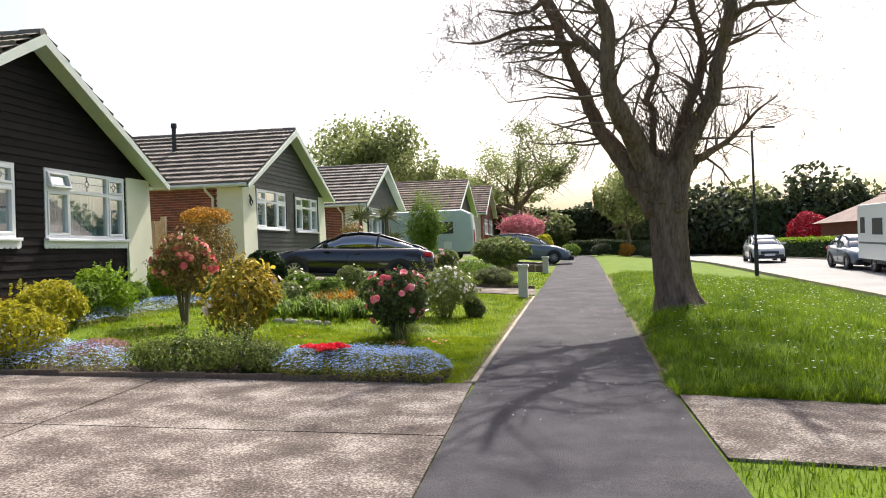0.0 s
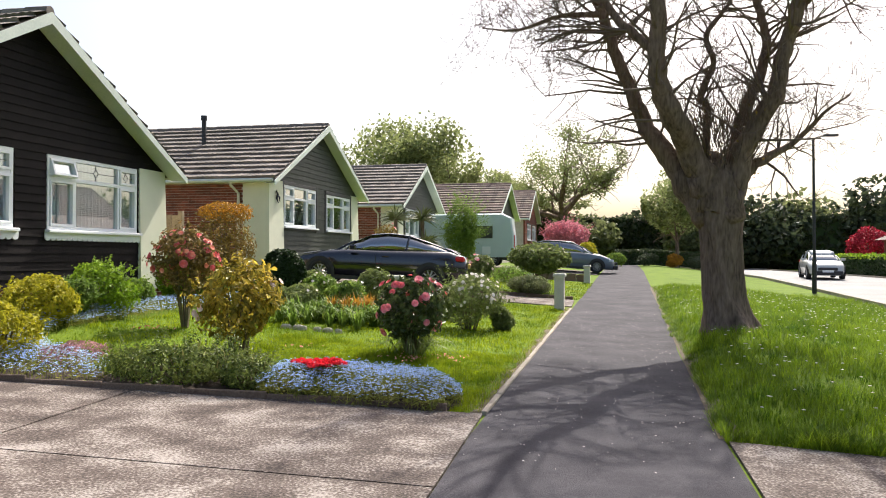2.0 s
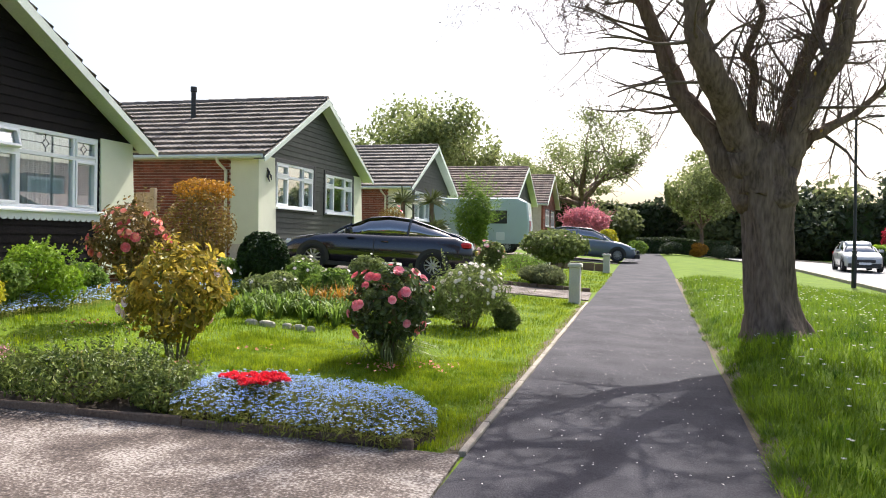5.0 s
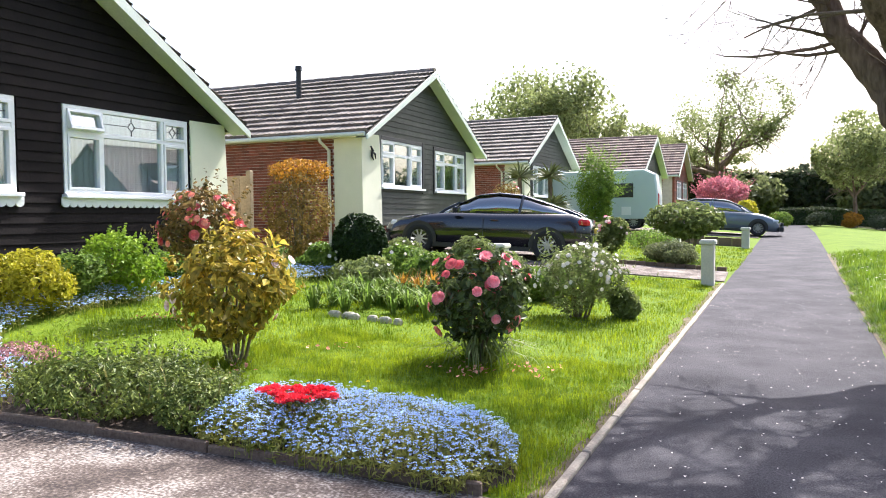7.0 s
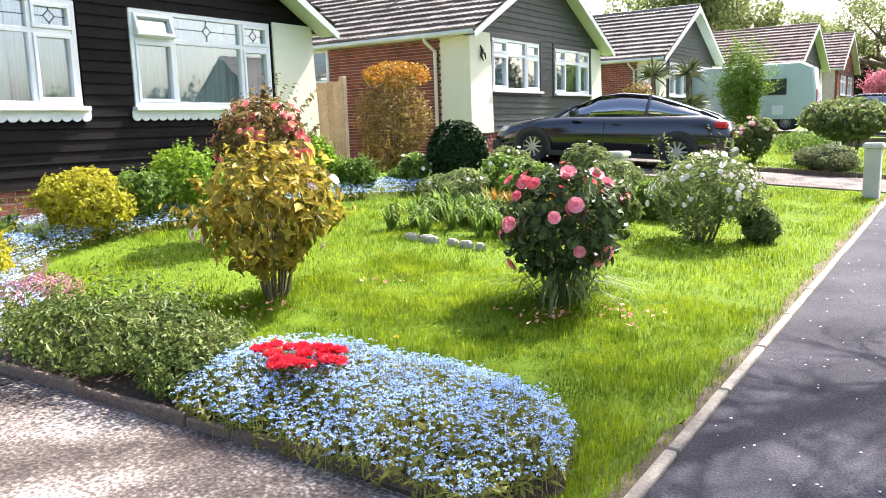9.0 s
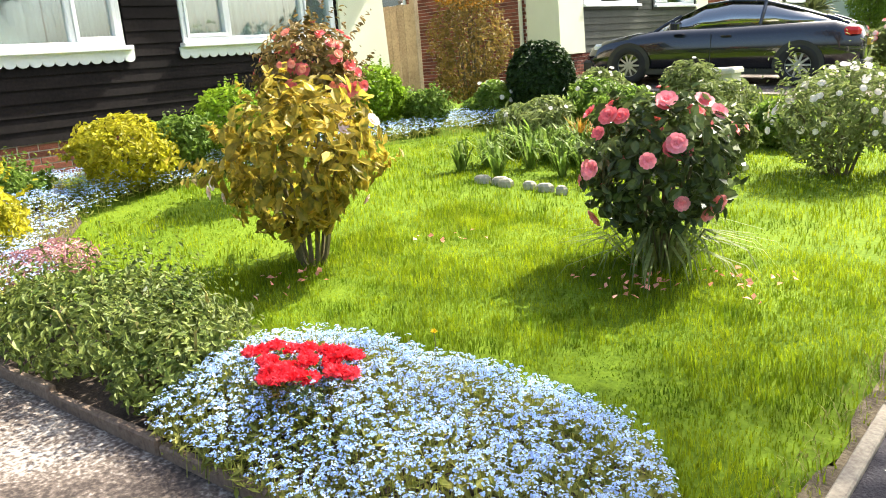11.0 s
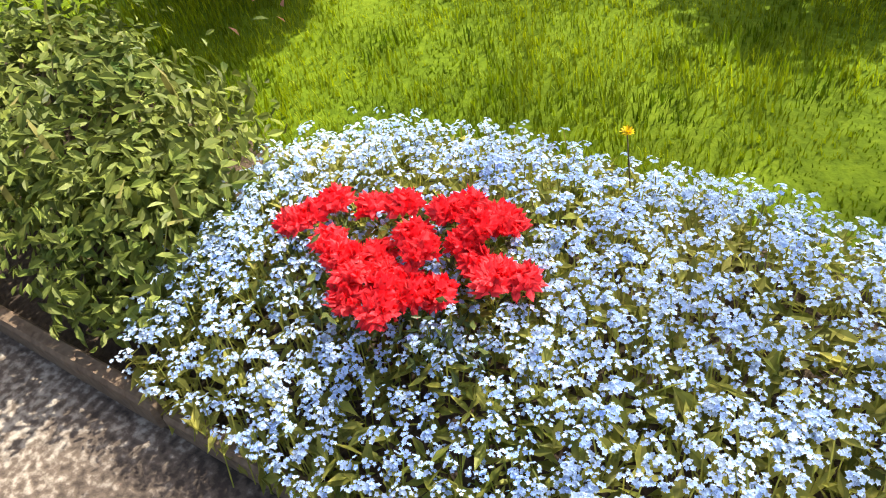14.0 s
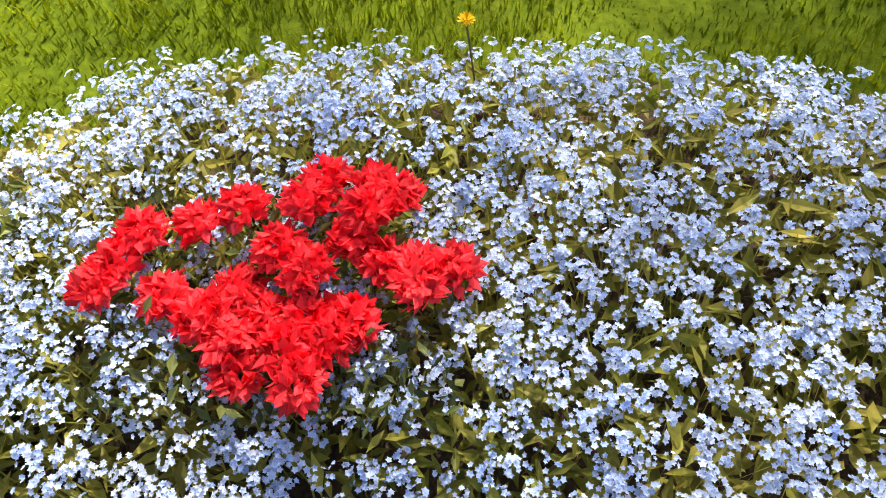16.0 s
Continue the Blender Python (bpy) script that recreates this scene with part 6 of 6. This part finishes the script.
def motorhome(at):
    V = thing("motorhome", "white coachbuilt motorhome with sleeping pod over the cab", "motorhome", at)
    prof = [(-3.1, .5), (-3.12, 2.55), (-2.95, 2.72), (.9, 2.72), (1.35, 2.95), (2.2, 2.95), (2.55, 2.75), (2.62, 2.4), (2.4, 2.1), (1.3, 2.05), (1.2, .5)]
    m = Mesh(); n = len(prof); w = 1.12
    rings = [[(x * .985 - .01, -w, z * .985 + .02) for x, z in prof], [(x, -w + .08, z) for x, z in prof], [(x, w - .08, z) for x, z in prof], [(x * .985 - .01, w, z * .985 + .02) for x, z in prof]]
    m.add([p for rg in rings for p in rg], [(i * n + k, i * n + (k + 1) % n, (i + 1) * n + (k + 1) % n, (i + 1) * n + k) for i in range(3) for k in range(n)] + [tuple(range(n)), tuple(range(4 * n - 1, 3 * n - 1, -1))])
    part("coach_body", m, P_WHITE, V)
    cab = [(1.2, .45), (1.2, 2.06), (1.75, 2.06), (2.3, 1.35), (3.0, 1.15), (3.2, .95), (3.22, .45)]
    part("cab", Mesh().prism(cab, -.98, .98), P_WHITE, V)
    ws = Mesh(); ws.add([(1.84, -.86, 2.0), (2.33, -.9, 1.37), (2.33, .9, 1.37), (1.84, .86, 2.0), (1.8, -.86, 1.97), (2.29, -.9, 1.34), (2.29, .9, 1.34), (1.8, .86, 1.97)], [(0, 1, 2, 3), (7, 6, 5, 4)])
    part("windscreen", ws, M_BLACK, V, "dark windscreen")
    for s in (-1, 1):
        part("cab_window", Mesh().box(1.3, s * .985 - .01, 1.35, 2.05, s * .985 + .01, 1.9), M_BLACK, V)
        for x0, x1, z0, z1 in ((-2.7, -2.2, 1.55, 2.2), (-1.3, -.2, 1.5, 2.15), (1.45, 2.0, 2.35, 2.75)):
            fr = part("side_window", Mesh().bevbox(x0, -.015, z0, x1, .015, z1, .01, Matrix.Translation((0, s * 1.125, 0))), M_BLACK, V)
        part("stripe", Mesh().box(-2.9, s * 1.122 - .006, 1.12, .4, s * 1.122 + .006, 1.2), P_GREY, V)
        part("headlight", Mesh().bevbox(3.0, s * .72 - .18, .8, 3.24, s * .72 + .18, 1.02, .04), M_LAMP_CLEAR, V)
        part("wing_mirror", Mesh().bevbox(2.15, s * 1.2 - .1, 1.35, 2.3, s * 1.2 + .1, 1.65, .03), M_BLACK, V)
        for wx in (2.45, -1.6): wheel(V, wx, s * .9, .34, .22)
    part("bumper", Mesh().bevbox(3.0, -.98, .35, 3.3, .98, .62, .05), M_BLACK, V)
    part("grille", Mesh().bevbox(3.15, -.5, .7, 3.26, .5, .95, .02), M_BLACK, V)
    part("chassis", Mesh().box(-3.0, -1.0, .35, 3.0, 1.0, .52), M_BLACK, V)
    return V


motorhome(on_land(13.6, 31.6, -93, 2))
van = thing("camper_van", "pale high-sided camper van parked on a drive", "van", pose(-6.3, 39.6, ground(-6.3, 39.6) + .03, 0, 0, 2))
prof = [(-2.4, .45), (-2.45, 2.2), (-2.3, 2.5), (1.9, 2.55), (2.3, 2.35), (2.42, 1.4), (2.42, .45)]
m = Mesh(); n = len(prof)
rings = [[(x * .97, -1.0, z * .98) for x, z in prof], [(x, -.9, z) for x, z in prof], [(x, .9, z) for x, z in prof], [(x * .97, 1.0, z * .98) for x, z in prof]]
m.add([p for rg in rings for p in rg], [(i * n + k, i * n + (k + 1) % n, (i + 1) * n + (k + 1) % n, (i + 1) * n + k) for i in range(3) for k in range(n)] + [tuple(range(n)), tuple(range(4 * n - 1, 3 * n - 1, -1))])
part("body", m, P_PALE, van)
part("side_window", Mesh().bevbox(.5, -1.02, 1.35, 1.4, -.99, 1.95, .01), M_BLACK, van); part("hatch", Mesh().bevbox(.9, -1.015, .6, 1.3, -.99, .95, .01), P_WHITE, van)
part("rear_light", Mesh().bevbox(2.36, -.9, .9, 2.45, -.72, 1.5, .02), M_LAMP_RED, van)
part("chassis", Mesh().box(-2.2, -.9, .3, 2.2, .9, .47), M_BLACK, van)
for wx in (-1.5, 1.4):
    for s in (-1, 1): wheel(van, wx, s * .88, .32)

# ---- street furniture, posts, fences ----
lx, ly = 8.2, 33.2
lamp = thing("street_lamp", "slim dark street lamp column on the verge", "street lamp", pose(lx, ly, ground(lx, ly)))
part("column", Mesh().tube([(0, 0, -.1), (0, 0, 1.3), (0, 0, 1.32), (-.04, 0, 5.9)], [.085, .085, .06, .045], 10), M_BLACK, lamp)
part("door_plate", Mesh().bevbox(-.05, -.095, .5, .05, -.08, .9, .01), M_BLACK, lamp)
part("bracket_arm", Mesh().tube([(-.04, 0, 5.85), (0.1, 0, 5.95), (.55, 0, 6.0)], .022, 8), M_BLACK, lamp)
part("lantern", Mesh().bevbox(.3, -.09, 5.97, .85, .09, 6.05, .03), M_BLACK, lamp)


def gate_post(x, y, h=0.88, w=0.24):
    P = thing("gate_post", "short cream cast-stone post with a cap at the drive entrance", "post", pose(x, y, ground(x, y), 0, 0, -3), group="gate posts")
    part("shaft", Mesh().bevbox(-w / 2, -w / 2, -.1, w / 2, w / 2, h - .08, .015), M_STONEPOST, P)
    part("cap", Mesh().bevbox(-w / 2 - .035, -w / 2 - .035, h - .08, w / 2 + .035, w / 2 + .035, h, .03), M_STONEPOST, P)


gate_post(-0.78, 20.6); gate_post(-0.3, 32.5, 0.7); gate_post(-4.65, 19.4, 0.62, 0.34); gate_post(-2.35, 31.0, 0.7); gate_post(-8.0, 19.6, .6, .4)
low = thing("low_wall", "low dark kerb wall edging the neighbour's lawn", "wall", kind="structure")
for k in range(16):
    x = -0.55 - k * 0.225
    part("kerb_brick", Mesh().bevbox(0, 0, -.1, .215, .1, .12, .01, Matrix.Translation((x - .215, 23.5, ground(x, 23.5)))), M_BEDEDGE, low)
low = thing("low_wall", "low brick wall along a further front garden", "wall", kind="structure")
for k in range(14):
    x = -0.3 - k * 0.45
    part("kerb_brick", Mesh().bevbox(0, 0, -.1, .44, .12, .3, .01, Matrix.Translation((x - .44, 33.2, ground(x, 33.2)))), M_BEDEDGE, low)
fence = thing("fence", "weathered wooden fence panel between the bungalows", "fence", pose(-9.9, 17.75, ground(-9.9, 17.75), 0, 0, -2))
for k in range(13):
    part("fence_board", Mesh().bevbox(-1.6 + k * .165, -.012, .02, -1.6 + k * .165 + .155, .012, 1.75 + .01 * (k % 2), .004), M_FENCE, fence)
for z in (.35, 1.05, 1.6): part("fence_rail", Mesh().bevbox(-1.6, .012, z, .55, .05, z + .07, .005), M_FENCE, fence)
part("fence_post", Mesh().bevbox(.55, -.05, -.1, .66, .06, 1.85, .01), M_FENCE, fence)

# house across the road
RH = thing("house", "house across the road with brown tiled roof and dormer", "house", pose(26.0, 50.0, ground(16, 50), 0, 0, 8))
part("wall", Mesh().box(-5, -6, -.5, 5, 6, 2.6), M_BRICKS, RH)
rf = Mesh(); rows = 26
for s in (-1, 1):
    for k in range(rows):
        t0, t1 = k / rows, (k + 1) / rows + .012
        a, b = 5.5 * (1 - t0), 5.5 * (1 - t1); za, zb = 2.5 + 4.0 * t0, 2.5 + 4.0 * t1
        rf.add([(s * a, -6.4, za + .06), (s * a, 6.4, za + .06), (s * b, 6.4, zb), (s * b, -6.4, zb), (s * a, -6.4, za - .02), (s * a, 6.4, za - .02)], [(0, 1, 2, 3), (4, 5, 1, 0)])
part("roof", Mesh().prism([(-5.4, 2.45), (5.4, 2.45), (0, 6.42)], -6.2, 6.2), M_TILE_RED, RH)
part("tile_courses", rf, M_TILE_RED, RH)["kind"] = "stuff"
dm_ = part("dormer", Mesh().box(-4.4, -3.6, 3.4, -1.2, -.6, 5.2), M_TILE_RED, RH)
part("window_frame", Mesh().bevbox(-4.46, -3.5, 3.6, -4.38, -.7, 5.0, .02), M_WHITE, dm_); part("pane", Mesh().box(-4.49, -3.35, 3.75, -4.45, -2.15, 4.85), M_GLASS, dm_); part("pane", Mesh().box(-4.49, -2.05, 3.75, -4.45, -.85, 4.85), M_GLASS, dm_)
ln = part("extension", Mesh().box(-9, -4.5, -.5, -5, 3, 2.2), M_BRICKS, RH)
part("extension_roof", Mesh().prism([(-9.4, 2.15), (-4.8, 2.15), (-4.8, 3.9)], -4.8, 3.4), M_TILE_RED, ln)
